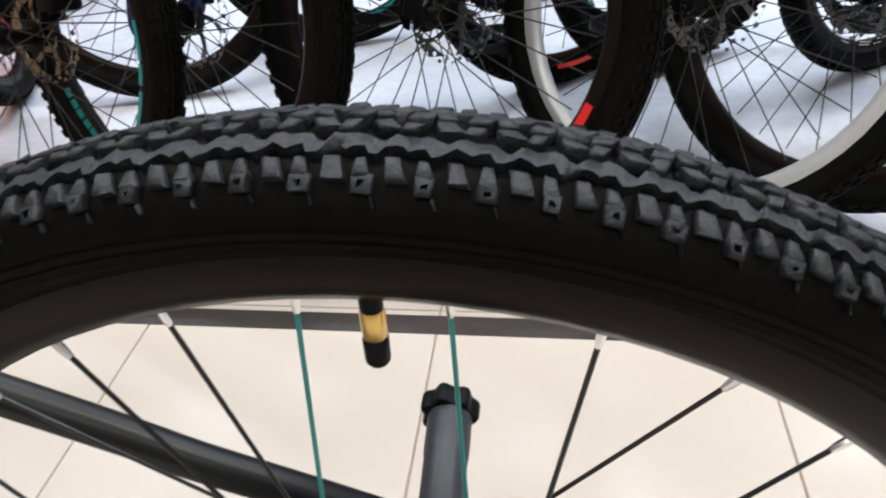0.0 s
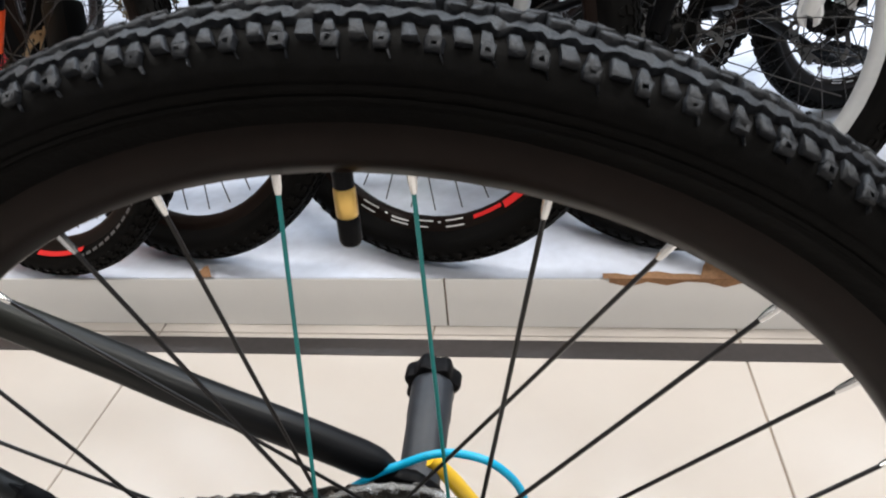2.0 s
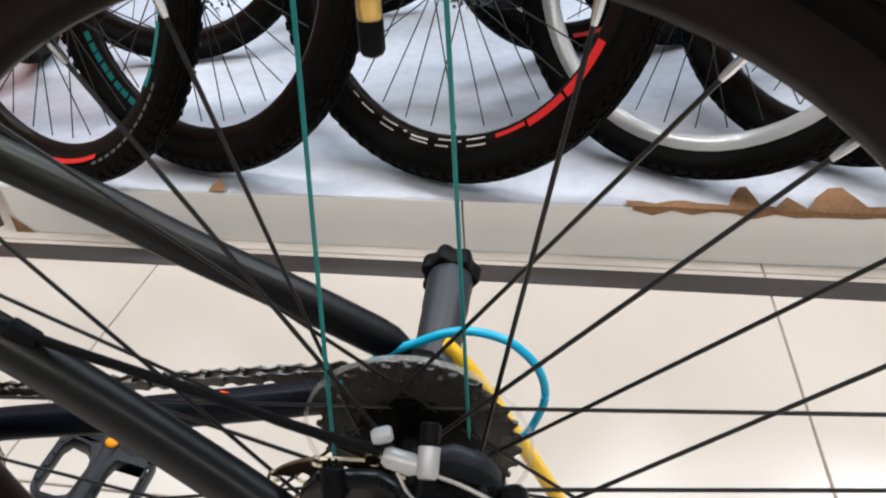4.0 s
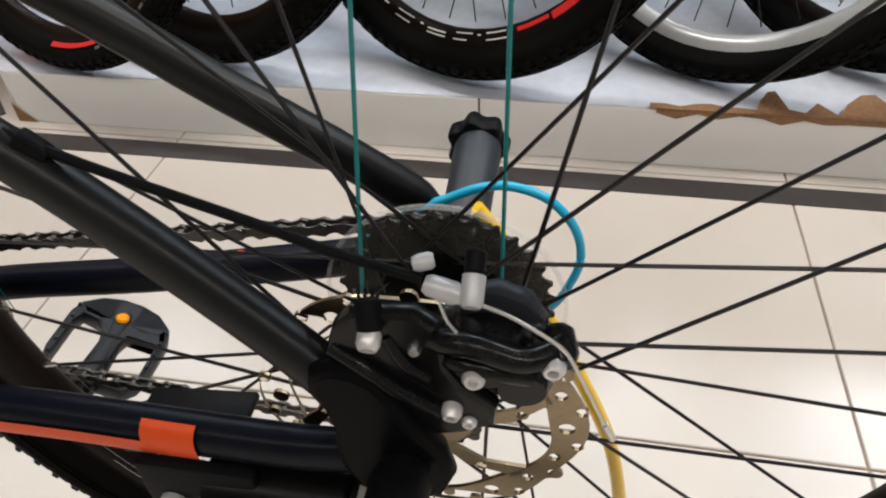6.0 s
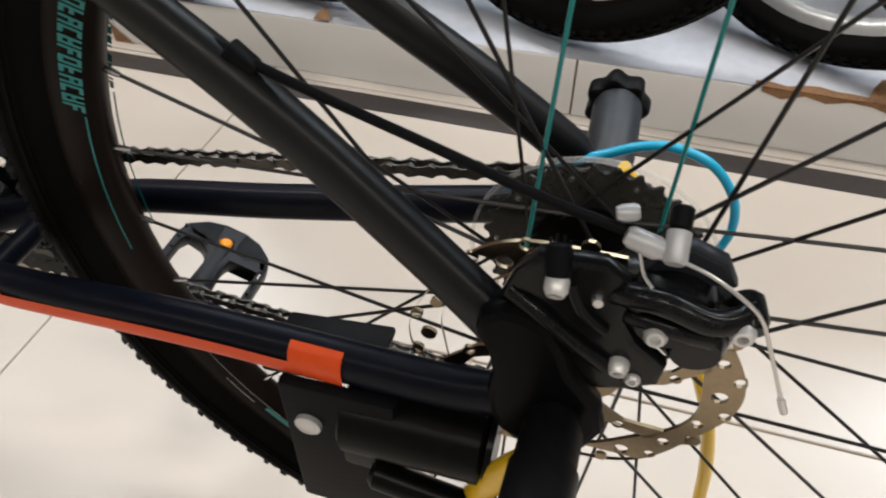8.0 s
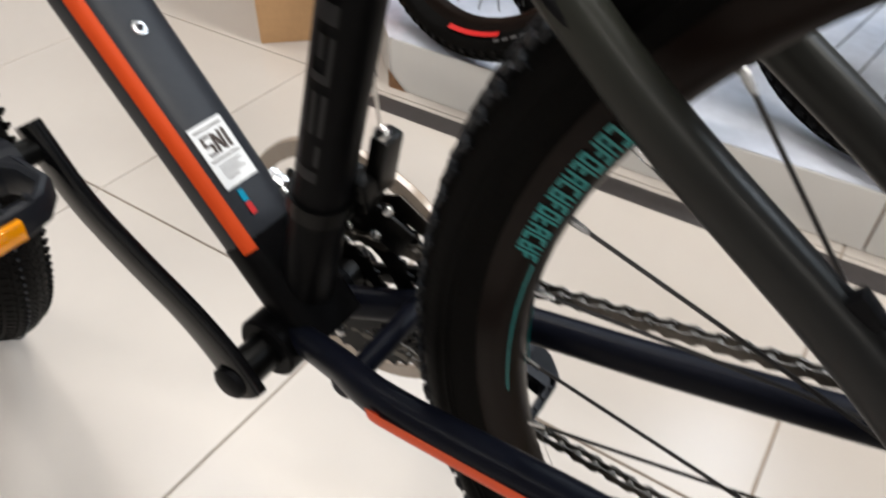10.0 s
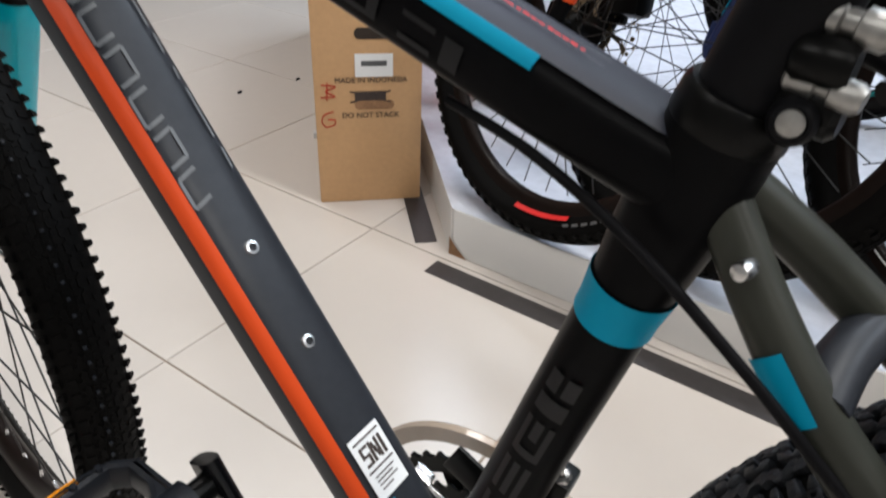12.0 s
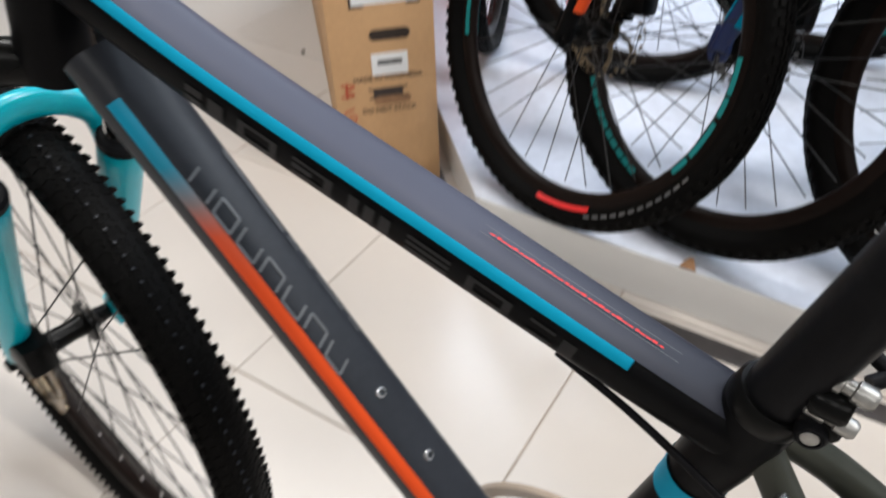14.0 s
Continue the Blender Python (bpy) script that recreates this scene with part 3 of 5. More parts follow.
def pedal(parent, m, lime=True, plain=False):
    """A resin platform pedal; its axle runs along +y from the crank, the tread lies in xy."""
    outer = [(-0.034, 0.012), (-0.044, 0.022), (-0.0475, 0.036), (-0.0475, 0.078), (-0.043, 0.092), (-0.028, 0.104), (-0.010, 0.109), (0.010, 0.109), (0.028, 0.104), (0.043, 0.092), (0.0475, 0.078), (0.0475, 0.036), (0.044, 0.022), (0.034, 0.012)]
    win = [(0.0090, 0.034), (0.012, 0.024), (0.019, 0.0205), (0.033, 0.0205), (0.0392, 0.027), (0.0392, 0.069), (0.035, 0.078), (0.022, 0.077), (0.012, 0.068), (0.0090, 0.056)]
    tri = [(0.013, 0.084), (0.022, 0.081), (0.034, 0.083), (0.036, 0.087), (0.026, 0.097), (0.014, 0.101)]
    flip = lambda o: [(-x, y) for x, y in o][::-1]
    lay = Matrix.Rotation(radians(-90), 4, "X")
    p = part("pedal", join(
        moved(plate([outer, win, flip(win), tri, flip(tri)], 0.019, bevel=0.0035), lay),
        lathe([(0, 0.012), (0.012, 0.0125), (0.05, 0.0105), (0.075, 0.0125), (0.083, 0.011)], (0, 0.010, 0), (0, 1, 0), 16),
        *[lathe([(0, 0.0022), (0.0028, 0.0017), (0.003, 0.0005)], (sx * 0.0425, 0.030 + 0.014 * k, sz * 0.0085), (sx * 0.0425, 0.030 + 0.014 * k, sz * 0.1), 8) for sx in (-1, 1) for sz in (-1, 1) for k in range(5)]), M["pedal"], parent, "dark grey resin platform pedal", m)
    part("pedal_axle", rod((0, -0.006, 0), (0, 0.02, 0), 0.0075, 12, 0.001), M["dark"], p)
    if plain:
        return p
    for sx in (-1, 1) if lime else ():
        part("reflector", box(sx * 0.0482, 0.057, 0, 0.004, 0.036, 0.0115, 0.001), M["amber"], p, "amber reflector")
    part("end_cap", lathe([(0, 0.0060), (0.002, 0.0060), (0.0035, 0.0042)], (0, 0.084, 0.0112), (0, 0.084, 0.03), 18), M["lime"] if lime else M["amber"], p, "bright end cap reflector")
    return p

# front contact x, y, heading, steer, label, frame, fork, accent, rim, rim decals, wheel radius, tyre width
BIKES = [
    (0.807, 0.145, 215.0, -61.1, "black mountain bike with a red-stickered black rim", "black", "black", "black", "rim", [(208, 226, "red", 0.2775, 0.2905), (227, 241, "red", 0.2775, 0.2885), (242, 253, "red", 0.2775, 0.2835)] + [(a + 17, a + 17 + w, "white", r0 + 0.0105, r0 + 0.0127) for a, w, r0 in ((240, 7, 0.266), (240, 7, 0.276), (249, 1.2, 0.268), (252, 6, 0.266), (254, 5, 0.276), (262, 7, 0.270), (262, 7, 0.276), (271, 1.2, 0.268), (275, 7, 0.266), (276, 6, 0.276), (286, 6, 0.270), (294, 3, 0.267))], 0.3503, 0.060),
    (0.378, 0.152, 215.0, -56.2, "black mountain bike with a navy fork and teal rim lettering", "black", "bluep", "cyan", "rim", [(a, a + 3.4, "teal", 0.2760, 0.2875) for a in (298, 302, 306, 310.5, 314.5, 319, 323, 327.5, 331.5, 336)], 0.3489, 0.060),
    (0.142, 0.099, 215.0, -55.8, "black mountain bike with orange fork decals and teal rim print", "black", "black", "orange", "rim", [(254, 277, "red", 0.2985, 0.3055)] + [(a, b_, "teal", 0.2810, 0.2895) for a, b_ in ((178, 189), (190, 196), (198, 211), (212.5, 219), (350, 364), (366, 374), (376, 391))] + [(214 + 3.5 * k, 216.3 + 3.5 * k, "rotor_grey", 0.3105, 0.3150) for k in range(12)], 0.3464, 0.056),
    (1.198, 0.186, 215.0, -69.8, "black mountain bike with silver rims", "black", "black", "black", "silver", [], 0.3469, 0.052),
    (1.441, 0.246, 215.0, -79.0, "black mountain bike with a white fork", "black", "white", "black", "rim", [], 0.3432, 0.054),
    (-0.335, 0.630, 291.0, 0.0, "dark mountain bike with magenta rims and red frame", "red", "black", "magenta", "rim", [(a, a + 6, "magenta", 0.277, 0.286) for a in (150, 160, 172, 182, 330, 341, 352)], 0.345, 0.054),
    (0.430, 0.950, 215.0, -20.0, "navy mountain bike with black fork and cyan stickers", "bluep", "black", "cyan", "rim", [(200, 260, "teal", 0.277, 0.287)], 0.345, 0.054),
    (0.080, 0.640, 215.0, -22.0, "black mountain bike with green frame and orange fork stickers", "green", "black", "orange", "rim", [], 0.345, 0.054),
    (2.050, 0.160, 215.0, -40.0, "black mountain bike near the platform edge", "black", "black", "cyan", "rim", [], 0.345, 0.054),
]


# ---------------------------------------------------------------- the mountain bike in front
BY = -0.754
HUB, BBX = Vector((0.9188, 0, 0.3862)), Vector((0.484, 0, 0.317))
bike = thing("mountain_bike", Matrix.Translation((0.917, BY, 0)) @ Matrix.Rotation(radians(0.9), 4, "Z") @ Matrix.Translation((-0.917, 0, 0)), "black hardtail mountain bike with cyan fork and orange stripes", "bicycle")


def rt(path, w, h, e=3.2):
    return sweep(path, lambda f: squircle(w(f) if callable(w) else w, h(f) if callable(h) else h, e))


def skin(path, w, h, a0, a1, off=0.0009, e=3.2, seg=10):
    """A thin film that follows part of a tube's face, from angle a0 to a1 (0 right side, 90 top, 180 left side)."""
    return sweep(path, lambda f: squircle(w(f) if callable(w) else w, h(f) if callable(h) else h, e, seg, radians(a0), radians(a1), off, False), closed=False)


def between(a, b, n=12):
    a, b = Vector(a), Vector(b)
    return [a.lerp(b, i / n) for i in range(n + 1)]


# frame tubes
DT0, DT1 = Vector((0.4824, 0, 0.352)), Vector((0.1542, 0, 0.772))
dtp = between(DT0, DT1, 16)
DTW, DTH = 0.0505, 0.033
ddn = (DT1 - DT0).normalized()
frame_tube = part("down_tube", rt(dtp, DTW, DTH), M["char"], bike, "charcoal grey down tube")
part("tube_end", rt(between(DT0 - ddn * 0.040, DT0 + ddn * 0.040, 3), lambda f: DTW + 0.0012, lambda f: DTH + 0.004 * (1 - f) + 0.0012), M["black"], frame_tube, "black lower end of the tube")
TT0, TT1 = Vector((0.578, 0, 0.6690)), Vector((0.128, 0, 0.838))
ttp = smooth_path([TT0, (0.535, 0, 0.682), (0.40, 0, 0.7285), (0.25, 0, 0.7825), TT1], 6)
TTW = lambda f: 0.0380 + 0.003 * f
TTH = lambda f: 0.0295 + 0.005 * f
top_tube = part("top_tube", rt(ttp, TTW, TTH), M["black"], bike, "black top tube with a slate grey upper face")
ST1 = BBX + Vector((0.0985, 0, 0.372))
seat_tube = part("seat_tube", lathe([(0, 0.020), (0.04, 0.0175), (0.30, 0.0158), (0.335, 0.0185), (0.36, 0.0195), (0.385, 0.0190), (0.388, 0.016)], BBX, ST1, 28), M["black"], bike)
part("seat_post", rod(ST1 - Vector((0.0175, 0, 0.066)), ST1 + Vector((0.0400, 0, 0.15)), 0.0155, 24), M["plastic"], bike)
clampd = (ST1 - BBX).normalized()
part("seat_clamp", lathe([(0, 0.0185), (0.002, 0.0196), (0.012, 0.0190), (0.014, 0.0175)], ST1 - clampd * 0.002, ST1 + clampd, 28), M["dark"], bike)
part("bottom_bracket_shell", rod((BBX.x, -0.037, BBX.z), (BBX.x, 0.037, BBX.z), 0.023, 32, 0.002), M["black"], bike)
HT0, HT1 = Vector((0.098, 0, 0.748)), Vector((0.147, 0, 0.882))
hd = (HT1 - HT0).normalized()
part("head_tube", lathe([(0, 0.026), (0.012, 0.0265), (0.03, 0.024), (0.115, 0.0235), (0.132, 0.0255), (0.142, 0.025)], HT0, HT1, 32), M["black"], bike)
# stays
for s in (-1, 1):
    cs = [(0.498, -0.0201, 0.3244), (0.545, -0.0341, 0.3395), (0.60, -0.0501, 0.3535), (0.72, -0.0561, 0.3660), (0.85, -0.0601, 0.3692), (0.890, -0.0611, 0.3740), (0.912, -0.0630, 0.3790)]
    if s > 0:
        cs = [(0.498, 0.0245, 0.3189), (0.545, 0.0385, 0.3281), (0.60, 0.0545, 0.3383), (0.72, 0.0605, 0.3559), (0.85, 0.0645, 0.3810), (0.890, 0.0655, 0.3930), (0.912, 0.0655, 0.3990)]
    part("chain_stay", sweep(smooth_path(cs, 6), lambda f: squircle((0.016 + 0.004 * math.sin(f * 3.1)) * min(1, 0.45 + (1 - f) * 4), (0.0250 - 0.003 * f) * min(1, 0.6 + (1 - f) * 4), 2.6, 24)), M["navy"], bike)
    ss = [(0.586, -0.003, 0.668), (0.606, -0.011, 0.642), (0.629, -0.0180, 0.616), (0.655, -0.0230, 0.592), (0.706, -0.0330, 0.5555), (0.786, -0.0452, 0.5055), (0.847, -0.0522, 0.4560), (0.884, -0.0592, 0.4270), (0.908, -0.0632, 0.4030)]
    if s > 0:
        ss = [(0.586, 0.006, 0.670), (0.6143, 0.019, 0.6464), (0.636, 0.027, 0.6273), (0.700, 0.036, 0.581), (0.767, 0.044, 0.5335), (0.807, 0.049, 0.5030), (0.850, 0.057, 0.4700), (0.890, 0.066, 0.4356), (0.908, 0.069, 0.4190)]
    part("seat_stay", sweep(smooth_path(ss, 6), lambda f: squircle((0.0175 + 0.0025 * f) * min(1, 0.42 + (1 - f) * 5), (0.0170 + 0.007 * f) * min(1, 0.6 + (1 - f) * 5), 2.4, 24)), M["stay_lit_fade"], bike)
    dp = [(0.892, 0.362), (0.8865, 0.376), (0.885, 0.390), (0.8865, 0.404), (0.884, 0.418), (0.878, 0.430), (0.880, 0.441), (0.889, 0.447), (0.900, 0.446), (0.910, 0.440), (0.917, 0.428), (0.922, 0.414), (0.936, 0.396), (0.940, 0.378), (0.934, 0.362), (0.92, 0.354), (0.90, 0.356)]
    if s > 0:
        dp = [(0.892, 0.362), (0.885, 0.390), (0.888, 0.404), (0.896, 0.412), (0.910, 0.412), (0.922, 0.410), (0.936, 0.396), (0.940, 0.378), (0.934, 0.362), (0.92, 0.354), (0.90, 0.356)]
        dp = [(x + 0.002, z + 0.010) for x, z in dp]
    part("dropout", moved(plate([dp], 0.012, bevel=0.0045), Matrix.Translation((0, s * 0.067, 0))), M["black"], bike)
part("seat_stay_bridge", tube([(0.636, -0.019, 0.611), (0.638, 0.004, 0.617), (0.645, 0.029, 0.6205)], 0.0095), M["char"], bike)
part("chain_stay_bridge", rod((0.556, -0.045, 0.335), (0.556, 0.045, 0.335), 0.008), M["navy"], bike)

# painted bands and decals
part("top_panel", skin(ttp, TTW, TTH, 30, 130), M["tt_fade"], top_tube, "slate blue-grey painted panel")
def stripe_on(path, a0, a1, i0, i1, w, h, material, parent, off=0.0014, label=""):
    n = len(path)
    sub = path[i0:i1 + 1]
    def sec(f):
        g = (i0 + f * (i1 - i0)) / (n - 1)
        return squircle(w(g) if callable(w) else w, h(g) if callable(h) else h, 3.2, 5, radians(a0), radians(a1), off, False)
    return part("stripe", sweep(sub, sec, closed=False), material, parent, label)
stripe_on(ttp, 130, 147, 7, 23, TTW, TTH, M["cyan"], top_tube, 0.0016, "bright cyan stripe")
stripe_on(dtp, 128, 153, 1, 15, DTW, DTH, M["dt_fade"], frame_tube, 0.0013, "bright orange stripe fading to cyan")
# the broad lettering of the tubes, as plain strokes lying on the tube
def patch(p0, p1, f0, f1, a0, a1, w, h, off):
    pts = [Vector(p0).lerp(Vector(p1), f0 + (f1 - f0) * k / 4) for k in range(5)]
    return sweep(pts, lambda f: squircle(w, h, 3.2, 6, radians(a0), radians(a1), off, False), closed=False)


dd = (DT1 - DT0).normalized()
TS0, TS1 = Vector((0.535, 0, 0.6825)), Vector((0.25, 0, 0.7825))
# each block: bars in a unit box, x along the tube and y across it
GLYPHS = [((0, 0.3, 0, 1), (0.45, 1, 0, 0.2), (0.45, 1, 0.8, 1)), ((0, 0.18, 0, 1), (0.82, 1, 0, 1), (0.18, 0.82, 0, 0.2), (0.18, 0.82, 0.8, 1)), ((0, 1, 0, 0.22), (0, 1, 0.38, 0.62), (0, 1, 0.78, 1)), ((0, 0.25, 0, 1), (0.38, 0.62, 0, 1), (0.75, 1, 0, 1)),
          ((0, 0.2, 0, 1), (0.2, 1, 0, 0.2), (0.2, 1, 0.8, 1), (0.5, 1, 0.35, 0.65)), ((0, 0.18, 0, 1), (0.82, 1, 0, 1), (0.18, 0.82, 0, 0.2), (0.18, 0.82, 0.8, 1)), ((0, 0.4, 0, 1), (0.55, 1, 0, 0.42), (0.55, 1, 0.58, 1))]
for k in range(7):
    f = 0.14 + 0.125 * k
    for x0, x1, y0, y1 in GLYPHS[k]:
        g = 0.12 + 0.6 * f
        part("lettering_block", patch(TS0, TS1, f + 0.09 * x0, f + 0.09 * x1, 168 + 38 * y0, 168 + 38 * y1, TTW(g), TTH(g), 0.0012), M["ghost"], top_tube)
dup = Vector((dd.z, 0, -dd.x))


def on_tube(u, v, h=0.0):
    """A point on the down tube's flat upper face: u along it from below, v across it, h above it."""
    return DT0 + dd * u + Vector((0, v, 0)) + dup * (DTH / 2 + h - 0.0022 * (abs(v) / 0.0252) ** 3)


def stroke(u0, v0, u1, v1, wide, material, parent=None, label=""):
    a, b = on_tube(u0, v0, 0.0005), on_tube(u1, v1, 0.0005)
    d = (b - a).normalized()
    side = dup.cross(d).normalized() * (wide / 2)
    bm = bmesh.new()
    lo = [bm.verts.new(p) for p in (a - side, b - side, b + side, a + side)]
    hi = [bm.verts.new(v_.co + dup * 0.0004) for v_ in lo]
    bm.faces.new(hi)
    for q in range(4):
        bm.faces.new((lo[q], lo[(q + 1) % 4], hi[(q + 1) % 4], hi[q]))
    return part("lettering_block", bm, material, parent or frame_tube, label)


# a row of slanted outline shapes, and broken lines along the far edge
for k in range(7):
    u0 = 0.4355 - 0.0245 * k
    u1, us = u0 - 0.0175, 0.0035
    stroke(u0, -0.0172, u0 + us, -0.0052, 0.0025, M["silverline"])
    stroke(u1, -0.0172, u1 + us, -0.0052, 0.0025, M["silverline"])
    if k in (1, 3, 5):
        stroke(u0 + us, -0.0052, u1 + us, -0.0052, 0.0021, M["silverline"])
    if k in (1, 2, 4, 6):
        stroke(u0, -0.0172, u1, -0.0172, 0.0021, M["silverline"])
for u0, u1 in ((0.283, 0.296), (0.303, 0.334), (0.340, 0.347), (0.356, 0.368), (0.372, 0.440)):
    stroke(u0, 0.0165, u1, 0.0172, 0.0011, M["silverline"])
for k in range(30):
    f = 0.03 + 0.0112 * k
    part("lettering_block", patch(TS0, TS1, f, f + (0.0092 if k % 4 else 0.0070), 91 - 1.4 * (k % 3 == 1), 94, TTW(0.2), TTH(0.2), 0.0018), M["red"], top_tube, "thin red line of print")
for a0, a1 in ((84, 84.8), (100, 100.8)):
    part("lettering_block", patch(TS0, TS1, 0.0, 0.38, a0, a1, TTW(0.2), TTH(0.2), 0.0022), M["silverline"], top_tube)
for k in range(4):
    for x0, x1, y0, y1 in GLYPHS[(k * 2) % 7]:
        f0, f1 = 0.145 + 0.032 * k + 0.026 * x0, 0.145 + 0.032 * k + 0.026 * x1
        part("lettering_block", sweep(between(BBX + clampd * f0, BBX + clampd * f1, 2), lambda f: squircle(0.0336, 0.0336, 2.0, 6, radians(150 + 50 * y0), radians(150 + 50 * y1), 0.0003, False), closed=False), M["ghost"], seat_tube)
# sticker with a standards mark, as bars
SM = Matrix(((dd.x, 0, dup.x, 0), (dd.y, 1, dup.y, 0), (dd.z, 0, dup.z, 0), (0, 0, 0, 1)))
SM.translation = DT0 + dd * 0.0927 + dup * (DTH / 2 + 0.0004) + Vector((0, -0.001, 0))
SM = SM @ Matrix.Diagonal((0.9, 0.95, 1, 1))
lab = part("sticker", moved(box(0, 0, 0, 0.046, 0.027, 0.0006), SM), M["paper"], frame_tube, "silver-white sticker with bold black bars")
STICKER = [(0.0140, -0.0062, 0.0018, 0.0066), (0.0078, -0.0062, 0.0018, 0.0066), (0.0016, -0.0062, 0.0018, 0.0066), (0.0109, -0.0086, 0.0050, 0.0018), (0.0047, -0.0038, 0.0050, 0.0018),
           (0.0078, -0.0008, 0.0142, 0.0018), (0.0078, 0.0050, 0.0142, 0.0018), (0.0112, 0.0009, 0.0046, 0.0020), (0.0078, 0.0021, 0.0046, 0.0020), (0.0044, 0.0033, 0.0046, 0.0020),
           (0.0078, 0.0086, 0.0142, 0.0020), (0.0190, 0, 0.0011, 0.0225), (-0.0030, 0, 0.0011, 0.0225),
           (-0.0075, 0.000, 0.0008, 0.017), (-0.0105, -0.0015, 0.0008, 0.014), (-0.0135, 0.000, 0.0008, 0.017), (-0.0168, -0.003, 0.0008, 0.010)]
for bx, by, sx, sy in STICKER:
    part("bar", moved(box(bx, by, 0.0007, sx, sy, 0.0006), SM), M["carton_ink"], lab)
for bx, mm in ((-0.031, M["cyan"]), (-0.041, M["red"])):
    part("mark", moved(box(bx, -0.006, 0.0002, 0.009, 0.004, 0.0008), SM), mm, frame_tube)
bolt_mesh = finish(join(lathe([(0, 0.0052), (0.0012, 0.0054), (0.0036, 0.0040), (0.0038, 0.0024), (0.0016, 0.0022)], (0, 0, 0), (0, 0, 1), 18)), "bottle_bolt", M["steel"])
for px, pz in ((0.3855, 0.4995), (0.3470, 0.5487)):
    up = Vector((dd.z, 0, -dd.x)).normalized()
    part("bottle_bolt", bolt_mesh, None, frame_tube, "steel bottle cage bolt", Matrix.Translation((px, 0, pz)) @ Vector((0, 0, 1)).rotation_difference(up).to_matrix().to_4x4())
part("band", lathe([(0, 0.0167), (0.006, 0.0167), (0.021, 0.0180)], BBX + clampd * 0.294, ST1, 32, cap=False), M["cyan"], seat_tube, "cyan band")
for s in (-1, 1):
    a, b = (Vector((0.619, -0.0150, 0.6270)), Vector((0.636, -0.0195, 0.6090))) if s < 0 else (Vector((0.630, 0.0248, 0.6325)), Vector((0.646, 0.0285, 0.6200)))
    part("band", sweep(between(a, b, 3), lambda f: squircle(0.018, 0.0185, 2.4, 12, radians(160), radians(238), 0.0012, False) if s < 0 else squircle(0.018, 0.0185, 2.4, 12, radians(-75), radians(8), 0.0012, False), closed=False), M["cyan"], bike, "cyan band on the stay")
o0 = [(0.592, -0.0479, 0.3520), (0.60, -0.0501, 0.3535), (0.72, -0.0561, 0.3660), (0.79, -0.0584, 0.3681)]
part("stripe", sweep(smooth_path(o0, 6), lambda f: squircle(0.020, 0.0243, 2.6, 8, radians(166), radians(236), 0.0012, False), closed=False), M["orange"], bike, "orange stripe on the chain stay")
o1 = [(0.783, -0.0581, 0.3679), (0.812, -0.0591, 0.3684)]
part("stripe", sweep(between(*[(x, -y, z) for x, y, z in o1], 3), lambda f: squircle(0.020, 0.0235, 2.6, 8, radians(-52), radians(70), 0.0014, False), closed=False), M["orange"], bike, "orange end block of the stripe")
part("stripe", sweep(between(*o1, 3), lambda f: squircle(0.020, 0.0235, 2.6, 8, radians(110), radians(232), 0.0014, False), closed=False), M["orange"], bike, "orange end block of the stripe")

# rear wheel
TEAL_PRINT = []
for k in range(15):
    a = 148.0 + 1.22 * k
    TEAL_PRINT.append((a, a + 0.30, M["teal"], 0.2758, 0.2871))
    for r0, r1 in (((0.2758, 0.2781), (0.2848, 0.2871)), ((0.2803, 0.2826), (0.2848, 0.2871)), ((0.2758, 0.2781), (0.2803, 0.2826)))[k % 3]:
        TEAL_PRINT.append((a + 0.25, a + 0.95, M["teal"], r0, r1))
    if k % 2:
        TEAL_PRINT.append((a + 0.72, a + 1.0, M["teal"], 0.2758, 0.2871))
# the thin pale arcs paint the light that glints along the rim's edges
rear = wheel(bike, Matrix.Translation(HUB + Vector((0, 0.0088, 0))), R=0.3378, detail=True, phase=radians(82.65), teal=(0, 1), knobs=122, sec=0.044, flange=0.0318, cross=71.2, sides=(-0.033, 0.019), decal=TEAL_PRINT + [(166.5, 187, M["teal"], 0.2758, 0.2769), (221, 227, M["teal"], 0.2768, 0.2813), (213, 219, M["rim_glint"], 0.2818, 0.2823), (228, 262, M["rim_glint"], 0.2823, 0.2829), (200, 262, M["rim_glint"], 0.2751, 0.2756)])
# front fork and wheel, turned a little
STEER = -9.0
axis_turn = Matrix.Translation(HT0) @ Matrix.Rotation(radians(STEER), 4, hd) @ Matrix.Translation(-HT0)
FAX = Vector((-0.135, 0, 0.345))
front = wheel(bike, axis_turn @ Matrix.Translation(FAX), detail=2, phase=radians(40), knobs=168, decal=[(200, 225, M["teal"], 0.277, 0.290)])
fdn = -hd
fwd = Vector((-hd.z, 0, hd.x))
crown_c = HT0 + fdn * 0.018
crown_u = crown_c - fdn * 0.022
fork = part("fork_crown", tube([crown_u + fwd * 0.036 + Vector((0, -0.062, 0)) + fdn * 0.012, crown_u + fwd * 0.015 + Vector((0, -0.03, 0)), crown_u, crown_u + fwd * 0.015 + Vector((0, 0.03, 0)), crown_u + fwd * 0.036 + Vector((0, 0.062, 0)) + fdn * 0.012], 0.0165, 18), M["dark"], bike, "black fork crown", axis_turn)
